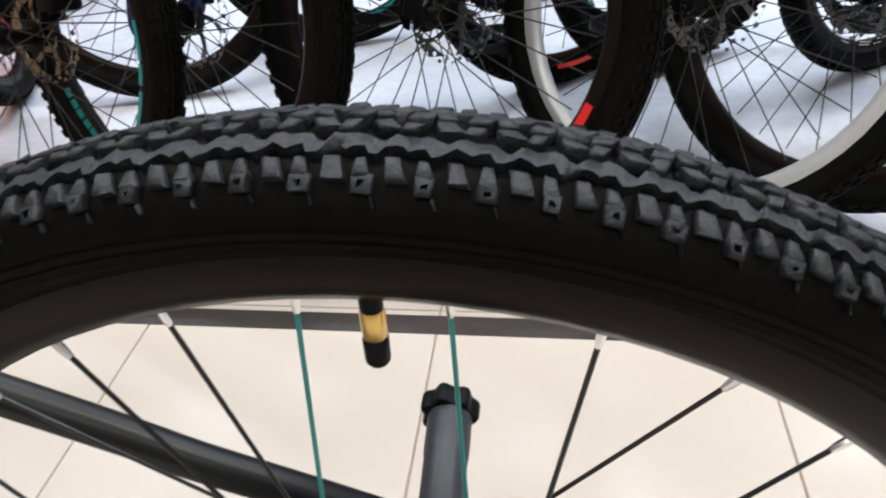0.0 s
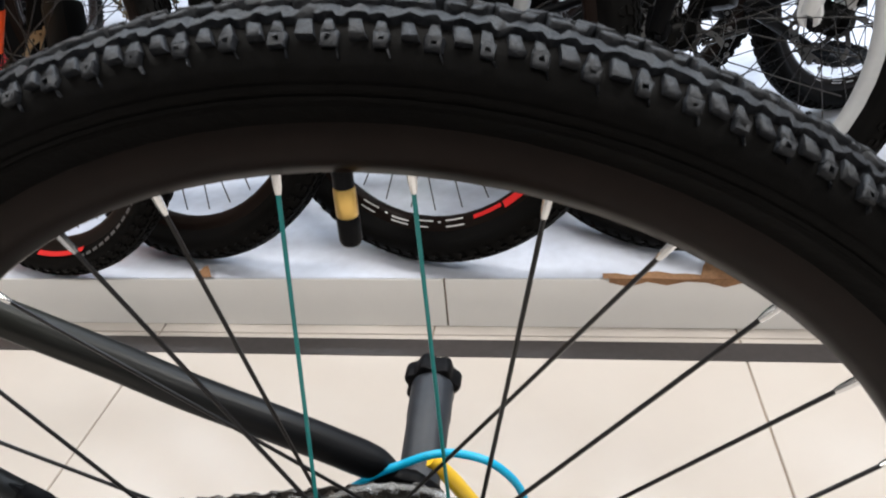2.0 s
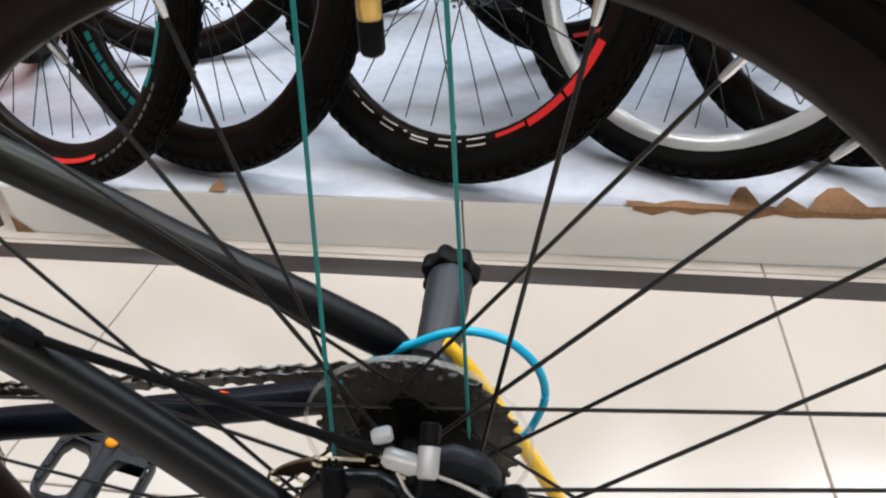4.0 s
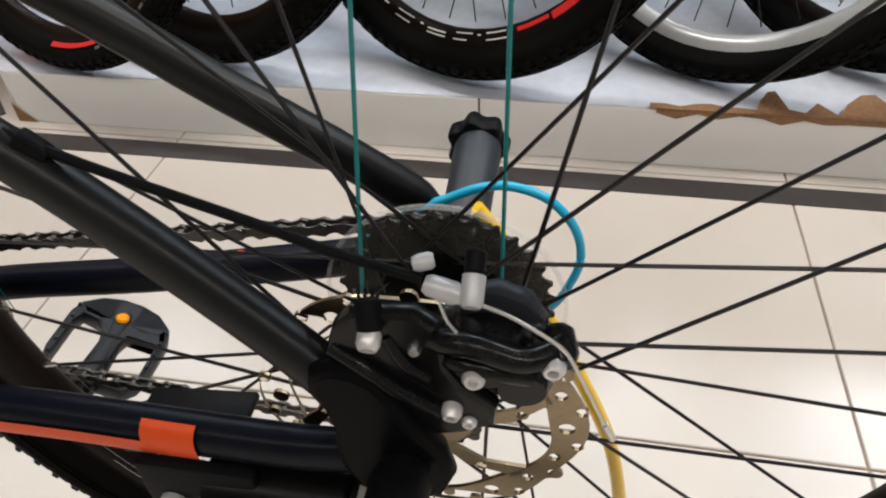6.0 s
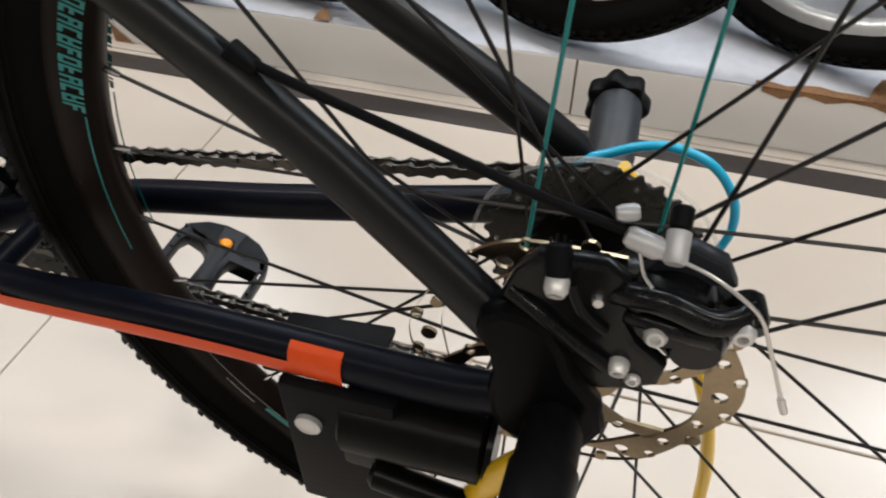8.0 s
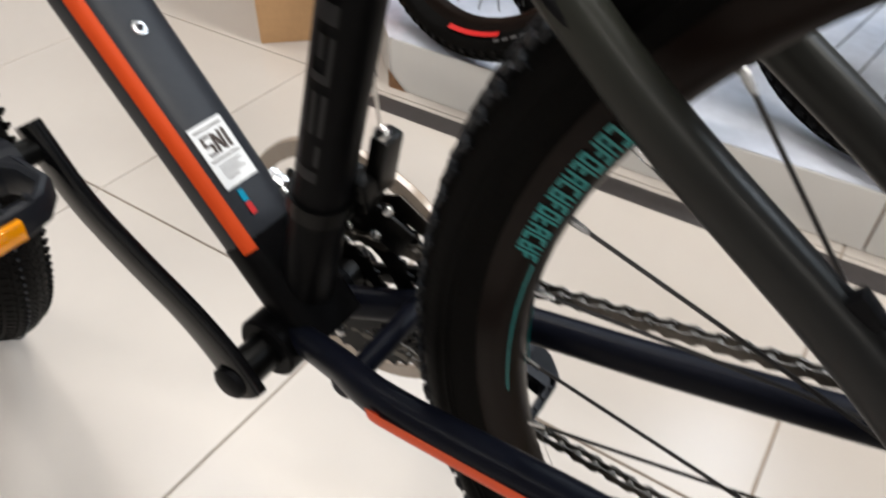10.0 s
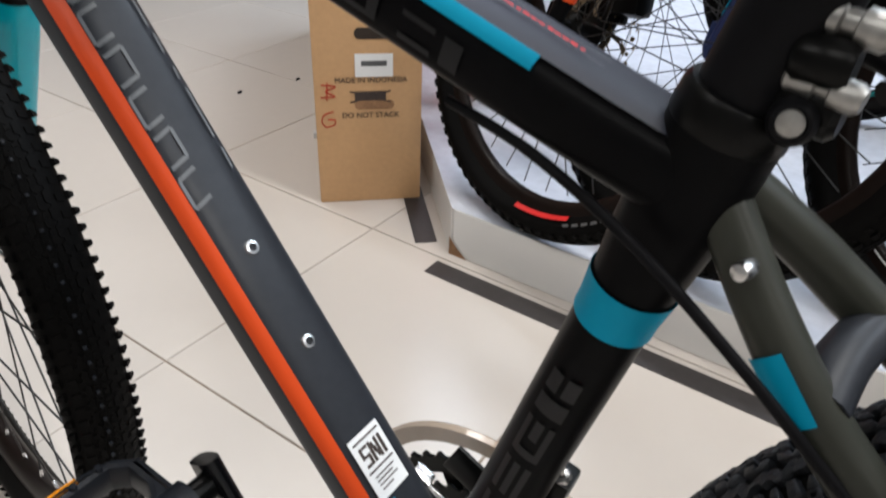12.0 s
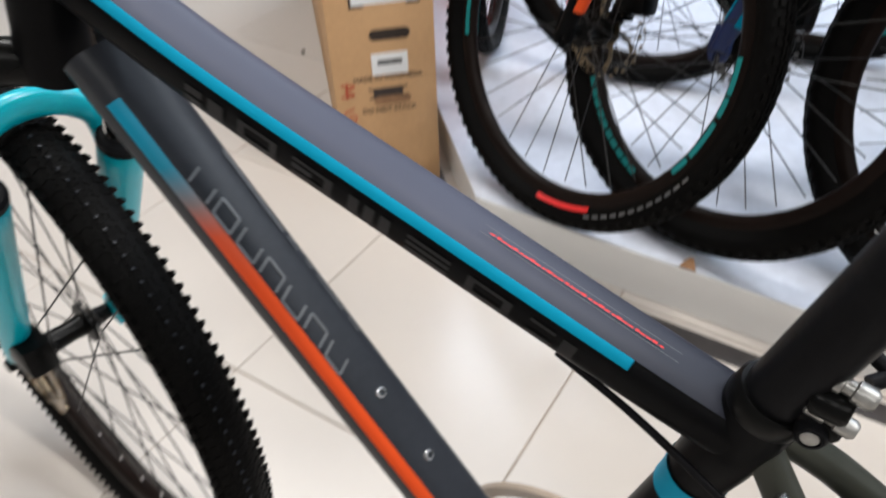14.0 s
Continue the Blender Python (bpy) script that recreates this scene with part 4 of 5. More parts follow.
for s in (-1, 1):
    top = crown_c + fwd * 0.036 + Vector((0, s * 0.062, 0))
    seal = top + fdn * 0.118
    low = FAX + Vector((0.004, s * 0.060, 0.0))
    ld = (low - seal).normalized()
    part("stanchion", rod(top - fdn * 0.02, seal + fdn * 0.02, 0.0145, 24), M["chrome"], fork, "chromed stanchion")
    leg = part("fork_leg", lathe([(0, 0.019), (0.004, 0.021), (0.03, 0.0205), (0.19, 0.0175), (0.270, 0.015), (0.299, 0.0135), (0.309, 0.010)], seal, low, 28), M["fork"], fork, "cyan fork leg")
    part("seal", lathe([(0, 0.0185), (0.003, 0.0215), (0.010, 0.0215), (0.013, 0.017)], seal - ld * 0.009, seal + ld, 28), M["plastic"], leg)
    part("fork_dropout", box(low.x, s * 0.056, low.z, 0.03, 0.010, 0.034, 0.004), M["fork"], leg)
arch = []
for k in range(9):
    a = math.pi * k / 8
    arch.append(crown_c + fwd * (0.052 + 0.026 * math.sin(a)) + fdn * (0.137 - 0.056 * math.sin(a) ** 0.6) + Vector((0, -0.062 * math.cos(a), 0)))
part("fork_arch", sweep(smooth_path(arch, 3), lambda f: squircle(0.020, 0.026, 2.5, 18), side=(1, 0, 0)), M["fork"], fork, "cyan fork arch")
part("skewer", rod(FAX + Vector((0, -0.075, 0)), FAX + Vector((0, 0.075, 0)), 0.008, 16, 0.002), M["dark"], fork)
part("caliper", join(box(FAX.x + 0.05, -0.055, FAX.z + 0.045, 0.05, 0.035, 0.04, 0.008), box(FAX.x + 0.04, -0.062, FAX.z + 0.075, 0.02, 0.02, 0.02, 0.005)), M["dark"], fork)

# cassette, protector disc and rear mech
cass = part("cassette", moved(cog(0.0605, 32, 0.002, 0.045), Matrix.Translation((HUB.x, 0.034, HUB.z))), M["bigcog"], bike, "dark steel cassette")
part("carrier", join(*[box(HUB.x + 0.036 * math.cos(a), 0.0345, HUB.z + 0.036 * math.sin(a), 0.040, 0.003, 0.014, 0.001, Matrix.Rotation(-a, 4, "Y")) for a in (2 * math.pi * k / 5 + 0.3 for k in range(5))]), M["cog"], cass)
for k in range(10):
    a = 2 * math.pi * k / 10
    part("rivet", lathe([(0, 0.0018), (0.001, 0.0014)], (HUB.x + 0.0525 * math.cos(a), 0.033, HUB.z + 0.0525 * math.sin(a)), (HUB.x + 0.0525 * math.cos(a), -1, HUB.z + 0.0525 * math.sin(a)), 8), M["steel"], cass)
for k, (r, t) in enumerate(((0.052, 26), (0.047, 23), (0.044, 20), (0.039, 18), (0.034, 15), (0.029, 13))):
    part("cog", moved(cog(r, t, 0.0018, 0.015 if k else 0.03), Matrix.Translation((HUB.x, 0.038 + 0.0042 * k, HUB.z))), M["cog"], cass)
part("spoke_protector", moved(plate([ring(0.0655, 60), ring(0.024, 30)], 0.0012), Matrix.Translation((HUB.x, 0.0305, HUB.z))), M["clear"], bike, "clear plastic spoke protector disc")
part("protector_edge", lathe([(0, 0.0650), (0.0, 0.0672), (0.0022, 0.0672), (0.0022, 0.0650)], (HUB.x, 0.0295, HUB.z), (HUB.x, 1, HUB.z), 64, closed=True), M["film"], bike, "clear rim of the spoke protector")
# crankset
CY = 0.048
crank_c = Vector((BBX.x, 0, BBX.z))
cr = part("chainring", moved(cog(0.088, 42, 0.003, ring(0.072, 60)), Matrix.Translation((crank_c.x, CY + 0.006, crank_c.z))), M["dark"], bike, "black chainrings with a smoky guard")
for r, t, y in ((0.068, 34, CY), (0.047, 24, CY - 0.007)):
    part("inner_ring", moved(cog(r, t, 0.0022, r * 0.72), Matrix.Translation((crank_c.x, y, crank_c.z))), M["dark"], cr)
part("spider", join(*[box(crank_c.x + 0.045 * math.cos(a), CY + 0.008, crank_c.z + 0.045 * math.sin(a), 0.075, 0.006, 0.016, 0.003, Matrix.Rotation(-a, 4, "Y")) for a in (2 * math.pi * k / 4 + 0.4 for k in range(4))]), M["dark"], cr)
part("chain_guard", lathe([(0, 0.094), (0.0, 0.106), (0.004, 0.107), (0.006, 0.106), (0.006, 0.097), (0.003, 0.094)], (crank_c.x, CY + 0.010, crank_c.z), (crank_c.x, 1, crank_c.z), 64, closed=True), M["guard"], cr, "translucent beige-brown chain guard ring")
CD = Vector((-0.50, 0, 0.866))
for s in (-1, 1):
    d = CD * (1 if s < 0 else -1)
    a = crank_c + Vector((0, s * 0.062, 0))
    e = crank_c + d * 0.175 + Vector((0, s * 0.082, 0))
    side = Vector((0, 1, 0))
    pth = smooth_path([a - d * 0.014, a + d * 0.012, a + d * 0.05 + Vector((0, s * 0.004, 0)), a + d * 0.10 + Vector((0, s * 0.013, 0)), a + d * 0.14 + Vector((0, s * 0.019, 0)), e, e + d * 0.013], 5)
    arm = part("crank_arm", sweep(pth, lambda f: squircle(0.013 - 0.002 * f, 0.032 - 0.012 * math.sin(min(f, 0.85) / 0.85 * 1.57), 3.0, 24)), M["crank"], bike, "black forged crank arm")
    part("crank_bolt", lathe([(0, 0.012), (0.004, 0.012), (0.006, 0.009)], a + Vector((0, s * 0.005, 0)), a + Vector((0, s, 0)), 20), M["plastic"], arm)
    part("spindle", rod((crank_c.x, s * 0.036, crank_c.z), a, 0.0135, 20), M["dark"], arm)
    tilt = Matrix.Rotation(radians(5 if s < 0 else 20), 4, "Y")
    pm = Matrix.Translation(e + Vector((0, s * 0.006, 0))) @ tilt @ (Matrix.Rotation(math.pi, 4, "Z") if s < 0 else Matrix.Identity(4))
    pedal(bike, pm, lime=s < 0)
# chain
CHY = 0.045
top0, top1 = Vector((HUB.x - 0.006, CHY, HUB.z + 0.045)), Vector((crank_c.x - 0.004, CHY, crank_c.z + 0.046))
loop = [top0, top1]
for k in range(1, 10):
    a = radians(92 + 17.5 * k)
    loop.append(Vector((crank_c.x + 0.046 * math.cos(a), CHY, crank_c.z + 0.046 * math.sin(a))))
loop += [Vector((crank_c.x + 0.02, CHY, crank_c.z - 0.045)), Vector((HUB.x - 0.02, CHY, HUB.z - 0.15)), Vector((HUB.x + 0.018, CHY, HUB.z - 0.14)), Vector((HUB.x - 0.01, CHY, HUB.z - 0.085)), Vector((HUB.x + 0.03, CHY, HUB.z - 0.06))]
for k in range(8):
    a = radians(-55 + 19 * k)
    loop.append(Vector((HUB.x + 0.045 * math.cos(a), CHY, HUB.z + 0.045 * math.sin(a))))
part("chain", chain_run(loop), M["chain"], bike, "oiled black chain")
mech = part("rear_derailleur", join(box(HUB.x + 0.01, 0.07, HUB.z - 0.05, 0.035, 0.02, 0.06, 0.006), box(HUB.x - 0.005, 0.052, HUB.z - 0.115, 0.022, 0.012, 0.09, 0.004)), M["dark"], bike)
for dx, dz in ((-0.012, -0.14), (0.0, -0.088)):
    part("jockey_wheel", moved(cog(0.02, 11, 0.006, 0.006), Matrix.Translation((HUB.x + dx, CHY, HUB.z + dz))), M["plastic"], mech)
fd = part("front_derailleur", box(0.515, 0.030, 0.42, 0.03, 0.02, 0.02, 0.004), M["dark"], bike, "black front derailleur")
part("cage", box(0.505, 0.040, 0.40, 0.09, 0.003, 0.026, 0.001, Matrix.Rotation(radians(25), 4, "Y")), M["dark"], fd)
part("pivot", rod((0.52, 0.0, 0.435), (0.52, 0.03, 0.435), 0.006), M["dark"], fd)
part("clamp_block", box(0.535, 0.02, 0.44, 0.014, 0.03, 0.014, 0.003), M["dark"], fd)
part("arm", box(0.540, 0.026, 0.452, 0.012, 0.018, 0.040, 0.003, Matrix.Rotation(radians(12), 4, "Y")), M["dark"], fd)
for x, y, z, l_, r_ in ((0.543, 0.026, 0.470, 0.008, 0.0048), (0.541, 0.024, 0.456, 0.006, 0.0042), (0.541, 0.028, 0.416, 0.004, 0.0036), (0.511, 0.028, 0.391, 0.005, 0.0026), (0.532, 0.028, 0.393, 0.005, 0.0030), (0.508, 0.028, 0.378, 0.004, 0.0026), (0.470, 0.026, 0.393, 0.006, 0.0034), (0.495, 0.026, 0.285, 0.004, 0.0036)):
    part("derailleur_bolt", lathe([(0, r_ * 0.8), (l_ * 0.2, r_), (l_ * 0.8, r_), (l_, r_ * 0.6)], (x, y, z), (x + 0.03, y - 0.5, z + 0.35), 12), M["steel"], fd)
part("link", tube([(0.450, 0.026, 0.404), (0.458, 0.025, 0.399), (0.472, 0.026, 0.392)], 0.0032, 10), M["steel"], fd, "bright steel link")
part("link_block", box(0.452, 0.026, 0.404, 0.014, 0.010, 0.009, 0.002, Matrix.Rotation(radians(20), 4, "Y")), M["steel"], fd)
part("cage_plate", moved(plate([[(0.49, 0.372), (0.50, 0.395), (0.53, 0.405), (0.552, 0.392), (0.556, 0.376), (0.53, 0.386), (0.505, 0.378)]], 0.0018, bevel=0.0005), Matrix.Translation((0, 0.056, 0))), M["chain"], fd)
part("gear_cable", tube([(0.543, 0.022, 0.472), (0.548, 0.012, 0.52), (0.562, 0.008, 0.58), (0.585, 0.004, 0.65)], 0.0010, 6), M["cable"], fd)
part("derailleur_clamp", lathe([(0, 0.0195), (0.012, 0.0195)], BBX + clampd * 0.112, ST1, 24), M["dark"], bike)

# rear disc brake
cal = part("brake_caliper", join(
    lathe([(0, 0.012), (0.004, 0.0175), (0.016, 0.0185), (0.024, 0.0175), (0.028, 0.013)], (0.953, -0.038, 0.452), (0.953, -0.07, 0.450), 28),
    lathe([(0, 0.009), (0.003, 0.0125), (0.014, 0.013), (0.020, 0.010)], (0.966, -0.042, 0.434), (0.968, -0.07, 0.432), 22),
    tube([(0.930, -0.060, 0.458), (0.938, -0.066, 0.464), (0.950, -0.069, 0.466), (0.966, -0.069, 0.461), (0.976, -0.064, 0.460), (0.982, -0.058, 0.461)], 0.0052, 14, 5),
    tube([(0.934, -0.058, 0.446), (0.944, -0.066, 0.452), (0.958, -0.068, 0.452), (0.970, -0.064, 0.446)], 0.0042, 12, 5),
    lathe([(0, 0.005), (0.002, 0.0068), (0.012, 0.0070), (0.016, 0.005)], (0.979, -0.051, 0.461), (0.983, -0.068, 0.456), 20),
    moved(plate([[(0.934, 0.462), (0.938, 0.438), (0.952, 0.424), (0.970, 0.424), (0.978, 0.438), (0.976, 0.456), (0.960, 0.466)]], 0.018, bevel=0.005), Matrix.Translation((0, -0.046, 0)))), M["caliper"], bike, "black mechanical disc brake caliper")
part("caliper_arm", moved(plate([[(0.940, 0.466), (0.947, 0.479), (0.956, 0.482), (0.969, 0.477), (0.975, 0.466), (0.970, 0.464), (0.956, 0.465)]], 0.008, bevel=0.002), Matrix.Translation((0, -0.050, 0))), M["char"], cal, "charcoal lever arm of the caliper")
part("caliper_mount", moved(plate([[(0.884, 0.438), (0.892, 0.464), (0.900, 0.474), (0.914, 0.475), (0.926, 0.476), (0.936, 0.468), (0.938, 0.446), (0.944, 0.436), (0.958, 0.424), (0.957, 0.412), (0.944, 0.404), (0.925, 0.398), (0.90, 0.41)]], 0.009, bevel=0.003), Matrix.Translation((0, -0.061, 0))), M["caliper"], cal, "black caliper mount")
part("pad_spring", tube([(0.968, -0.047, 0.424), (0.976, -0.05, 0.43), (0.982, -0.052, 0.443), (0.978, -0.055, 0.432)], 0.0016, 8), M["steel"], cal)
part("return_spring", tube([(0.936, -0.066, 0.486), (0.939, -0.068, 0.478), (0.943, -0.070, 0.474)], 0.0007, 8), M["steel"], cal)
part("mount_rib", tube([(0.890, -0.064, 0.452), (0.904, -0.067, 0.444), (0.918, -0.067, 0.432), (0.934, -0.066, 0.420)], 0.0040, 12, 5), M["caliper"], cal)
part("mount_rib", tube([(0.914, -0.064, 0.462), (0.920, -0.066, 0.450), (0.930, -0.066, 0.441)], 0.0030, 12, 5), M["caliper"], cal)
part("lever_pin", lathe([(0, 0.003), (0.002, 0.0032), (0.004, 0.002)], (0.925, -0.065, 0.458), (0.927, -0.08, 0.460), 12), M["steel"], cal)
def cap_bolt(p, d, r, l, material, parent, name="bolt"):
    p, d = Vector(p), Vector(d).normalized()
    part(name, lathe([(0, r * 0.86), (l * 0.15, r), (l * 0.7, r), (l, r * 0.72), (l, r * 0.45), (l * 0.6, r * 0.42)], p, p + d, 20), material, parent)
cap_bolt((0.949, -0.068, 0.449), (0, -1, 0.2), 0.0046, 0.006, M["bolt"], cal)
cap_bolt((0.939, -0.062, 0.423), (0, -1, -0.25), 0.0045, 0.009, M["bolt"], cal)
cap_bolt((0.979, -0.063, 0.457), (0, -1, 0.0), 0.0049, 0.008, M["bolt"], cal)
cap_bolt((0.946, -0.064, 0.414), (0, -1, 0.0), 0.0035, 0.004, M["bolt"], cal)
part("adjuster_sleeve", rod((0.9072, -0.0605, 0.4785), (0.909, -0.069, 0.468), 0.0048, 16, 0.001), M["plastic"], cal)
for k in range(10):
    a = k * 0.628
    o = Vector((math.cos(a), 0.62 * math.sin(a), 0.78 * math.sin(a))) * 0.0046
    part("sleeve_ridge", rod(Vector((0.9073, -0.0612, 0.4777)) + o, Vector((0.9086, -0.0674, 0.4700)) + o, 0.0007, 6), M["plastic"], cal)
cap_bolt((0.909, -0.068, 0.468), (0.02, -1, -0.5), 0.0048, 0.008, M["bolt"], cal)
part("barrel_adjuster", lathe([(0, 0.0030), (0.002, 0.0042), (0.012, 0.0045), (0.014, 0.0034), (0.018, 0.0032)], (0.930, -0.062, 0.490), (0.95, -0.064, 0.485), 18), M["alloy"], cal, "pale grey barrel adjuster")
part("cable_anchor", lathe([(0, 0.0044), (0.010, 0.0044), (0.012, 0.0034)], (0.948, -0.058, 0.492), (0.948, -0.074, 0.482), 18), M["alloy"], cal, "pale grey cable anchor")
part("anchor_sleeve", rod((0.948, -0.051, 0.4985), (0.948, -0.058, 0.493), 0.0040, 16, 0.001), M["plastic"], cal)
part("adjuster_knob", lathe([(0, 0.0026), (0.0015, 0.0034), (0.006, 0.0034), (0.008, 0.0026)], (0.933, -0.056, 0.4965), (0.926, -0.058, 0.4955), 16), M["alloy"], cal)
part("brake_cable", tube([(0.950, -0.066, 0.486), (0.962, -0.068, 0.483), (0.974, -0.069, 0.476), (0.982, -0.068, 0.468), (0.987, -0.068, 0.459), (0.993, -0.069, 0.446), (1.001, -0.070, 0.428)], 0.0008, 8), M["cable"], cal, "bare steel brake cable")
part("cable_end", rod((1.001, -0.070, 0.428), (1.005, -0.0695, 0.419), 0.0016, 8), M["cable"], cal)
part("brake_housing", tube([(0.480, -0.004, 0.672), (0.525, -0.018, 0.668), (0.57, -0.028, 0.652), (0.615, -0.031, 0.622), (0.66, -0.032, 0.587), (0.72, -0.034, 0.550), (0.775, -0.042, 0.526), (0.86, -0.051, 0.504), (0.895, -0.057, 0.497), (0.929, -0.061, 0.491)], 0.0022, 10), M["plastic"], bike, "black brake cable housing")
part("cable_guide", join(box(0.776, -0.043, 0.525, 0.014, 0.008, 0.009, 0.002, Matrix.Rotation(radians(42), 4, "Y"))), M["plastic"], bike)
part("gear_housing", tube([(0.868, 0.060, 0.400), (0.895, 0.062, 0.422), (0.918, 0.064, 0.433), (0.935, 0.064, 0.441), (0.951, 0.064, 0.443), (0.971, 0.064, 0.436), (0.986, 0.064, 0.418), (0.991, 0.064, 0.397), (0.987, 0.064, 0.377), (0.976, 0.064, 0.355), (0.95, 0.062, 0.34)], 0.0026, 12), M["housing"], bike, "looped bright cyan gear cable housing")
rb = part("rack_bolt", lathe([(0, 0.0024), (0.003, 0.0036), (0.008, 0.0036), (0.0095, 0.0028), (0.010, 0.0014)], (0.604, -0.017, 0.6530), (0.5985, -0.04, 0.6560), 20), M["steel"], bike, "domed chrome bolt behind the seat tube")
qr = part("seat_clamp_lug", join(lathe([(0, 0.007), (0.003, 0.009), (0.016, 0.009), (0.018, 0.007)], (0.5960, -0.006, 0.704), (0.6200, -0.008, 0.702), 18), lathe([(0, 0.006), (0.002, 0.0075), (0.014, 0.0075), (0.016, 0.006)], (0.5970, -0.010, 0.717), (0.6200, -0.012, 0.716), 18)), M["dark"], bike, "black lug of the seat clamp")
for y, z, r_, l_ in ((-0.006, 0.7285, 0.0052, 0.024), (-0.010, 0.7115, 0.0046, 0.022)):
    part("clamp_bolt", lathe([(0, r_ * 0.7), (0.0015, r_), (l_ * 0.42, r_), (l_ * 0.45, r_ * 0.72), (l_ * 0.6, r_ * 0.72), (l_ * 0.63, r_), (l_ - 0.002, r_), (l_, r_ * 0.7)], (0.5960, y, z), (0.6200, y - 0.004, z - 0.003), 20), M["clampsteel"], qr, "dull silver clamp bolt")
part("button", lathe([(0, 0.0070), (0.006, 0.0070), (0.008, 0.0055), (0.0082, 0.0045), (0.006, 0.004)], (0.6020, -0.012, 0.700), (0.6060, -0.08, 0.706), 24), M["plastic"], qr)
part("button_face", lathe([(0, 0.004), (0.001, 0.004), (0.0014, 0.003)], (0.6022, -0.0185, 0.7005), (0.6060, -0.08, 0.706), 20), M["clampsteel"], qr, "pale round button face")
part("quick_release", tube([(0.62, 0.026, 0.70), (0.626, 0.034, 0.703), (0.61, 0.040, 0.708), (0.588, 0.040, 0.712)], 0.004, 10), M["plastic"], bike)

# kickstand on the left chain stay
ks = part("kickstand_plate", join(box(0.792, -0.042, 0.352, 0.064, 0.040, 0.005, 0.002, Matrix.Rotation(radians(-6), 4, "Y")), box(0.808, -0.071, 0.300, 0.064, 0.008, 0.118, 0.003)), M["plastic"], bike, "black kickstand bracket clamped on the stay")
part("kickstand_body", join(rod((0.81, -0.064, 0.330), (0.888, -0.066, 0.334), 0.0205, 28, 0.002), box(0.826, -0.066, 0.322, 0.036, 0.022, 0.052, 0.005)), M["dark"], bike, "black kickstand body folded back")
part("kickstand_cap", rod((0.888, -0.066, 0.334), (0.8915, -0.066, 0.334), 0.0200, 28), M["dark"], bike)
part("kickstand_leg", rod((0.826, -0.080, 0.302), (1.12, -0.094, 0.270), 0.0085, 18, 0.003), M["dark"], bike)
part("bracket_bolt", lathe([(0, 0.0075), (0.003, 0.0075), (0.004, 0.006)], (0.7914, -0.0755, 0.3293), (0.7914, -1, 0.3293), 12), M["bolt"], bike)

# ---------------------------------------------------------------- yellow axle stand
stand = thing("bike_stand", Matrix.Translation((HUB.x, BY, 0)), "yellow tubular floor stand with grey screw clamps on the rear axle", "stand")
for s in (-1, 1):
    cl = part("clamp", lathe([(0, 0.011), (0.008, 0.0138), (0.026, 0.0138), (0.028, 0.0152), (0.072, 0.0158), (0.074, 0.0165), (0.108, 0.0168), (0.110, 0.015)], (0, s * 0.074, HUB.z), (-0.012 if s > 0 else 0, s * 0.4, HUB.z), 32), M["clamp"] if s > 0 else M["plastic"], stand, "plastic axle clamp")
    part("clamp_knob", moved(plate([ring(0.0208, 60, wave=0.0020, lobes=7)], 0.018, bevel=0.003), Matrix.Translation((-0.005 if s > 0 else 0, s * 0.190, HUB.z))), M["plastic"], cl, "black lobed knob")
part("post", tube([(0.006, 0.098, 0.400), (0.024, 0.099, 0.372), (0.060, 0.100, 0.298), (0.094, 0.100, 0.222), (0.112, 0.100, 0.172), (0.126, 0.100, 0.108), (0.136, 0.100, 0.030), (0.140, 0.100, 0.012)], 0.0058, 16), M["yellow"], stand)
part("post", tube([(-0.006, -0.090, 0.372), (-0.024, -0.082, 0.33), (-0.050, -0.070, 0.24), (-0.085, -0.085, 0.12), (-0.110, -0.105, 0.030), (-0.114, -0.112, 0.012)], 0.0075, 16), M["yellow"], stand)
part("foot_bar", rod((0.140, 0.100, 0.0085), (-0.114, -0.112, 0.0085), 0.0085, 16, 0.002), M["yellow"], stand)

# ---------------------------------------------------------------- carton
BXA = Vector((-0.346, -0.011, 0))
bdir = Vector((0.153, 0.149, 0)).normalized()
BW, BD, BH = 0.213, 1.25, 0.74
carton = thing("carton", Matrix.Translation(BXA) @ Matrix.Rotation(math.atan2(bdir.y, bdir.x), 4, "Z"), "tall brown bicycle carton with printed warnings on the floor", "box")
part("body", box(BW / 2, BD / 2, BH / 2, BW, BD, BH, 0.004), M["carton"], carton)
FT = Matrix.Rotation(radians(90), 4, "X")
def slot(cx, cz, w, h, material, label):
    part("handle_slot", moved(plate([[(cx + (w / 2 - h / 2) * (1 if math.cos(a) >= 0 else -1) + h / 2 * math.cos(a), cz + h / 2 * math.sin(a)) for a in (2 * math.pi * k / 24 + 0.01 for k in range(24))]], 0.002), Matrix.Translation((0, -0.0006, 0))), material, carton, label)
# plate laid over the carton, the shade inside the opening put into its colour
slot(0.122, 0.362, 0.082, 0.022, M["carton_dark"], "dark handle slot")
part("printed_bar", box(0.118, -0.0007, 0.562, 0.130, 0.0008, 0.030), M["board"], carton, "dark brown printed bar")
lettering("HANDLE WITH CARE", 0.0150, M["carton"], "print", carton, Matrix.Translation((0.118, -0.0014, 0.562)) @ FT)
slot(0.118, 0.219, 0.078, 0.018, M["board"], "brown handle slot")
lb = part("paper_label", box(0.117, -0.0012, 0.472, 0.128, 0.0012, 0.094), M["paper"], carton, "large white paper label")
for bx, bz, w_ in ((0.085, 0.488, 0.034), (0.085, 0.468, 0.030), (0.085, 0.448, 0.022), (0.150, 0.488, 0.018)):
    part("bar", box(bx, -0.0021, bz, w_, 0.0008, 0.010), M["silverline"], lb)
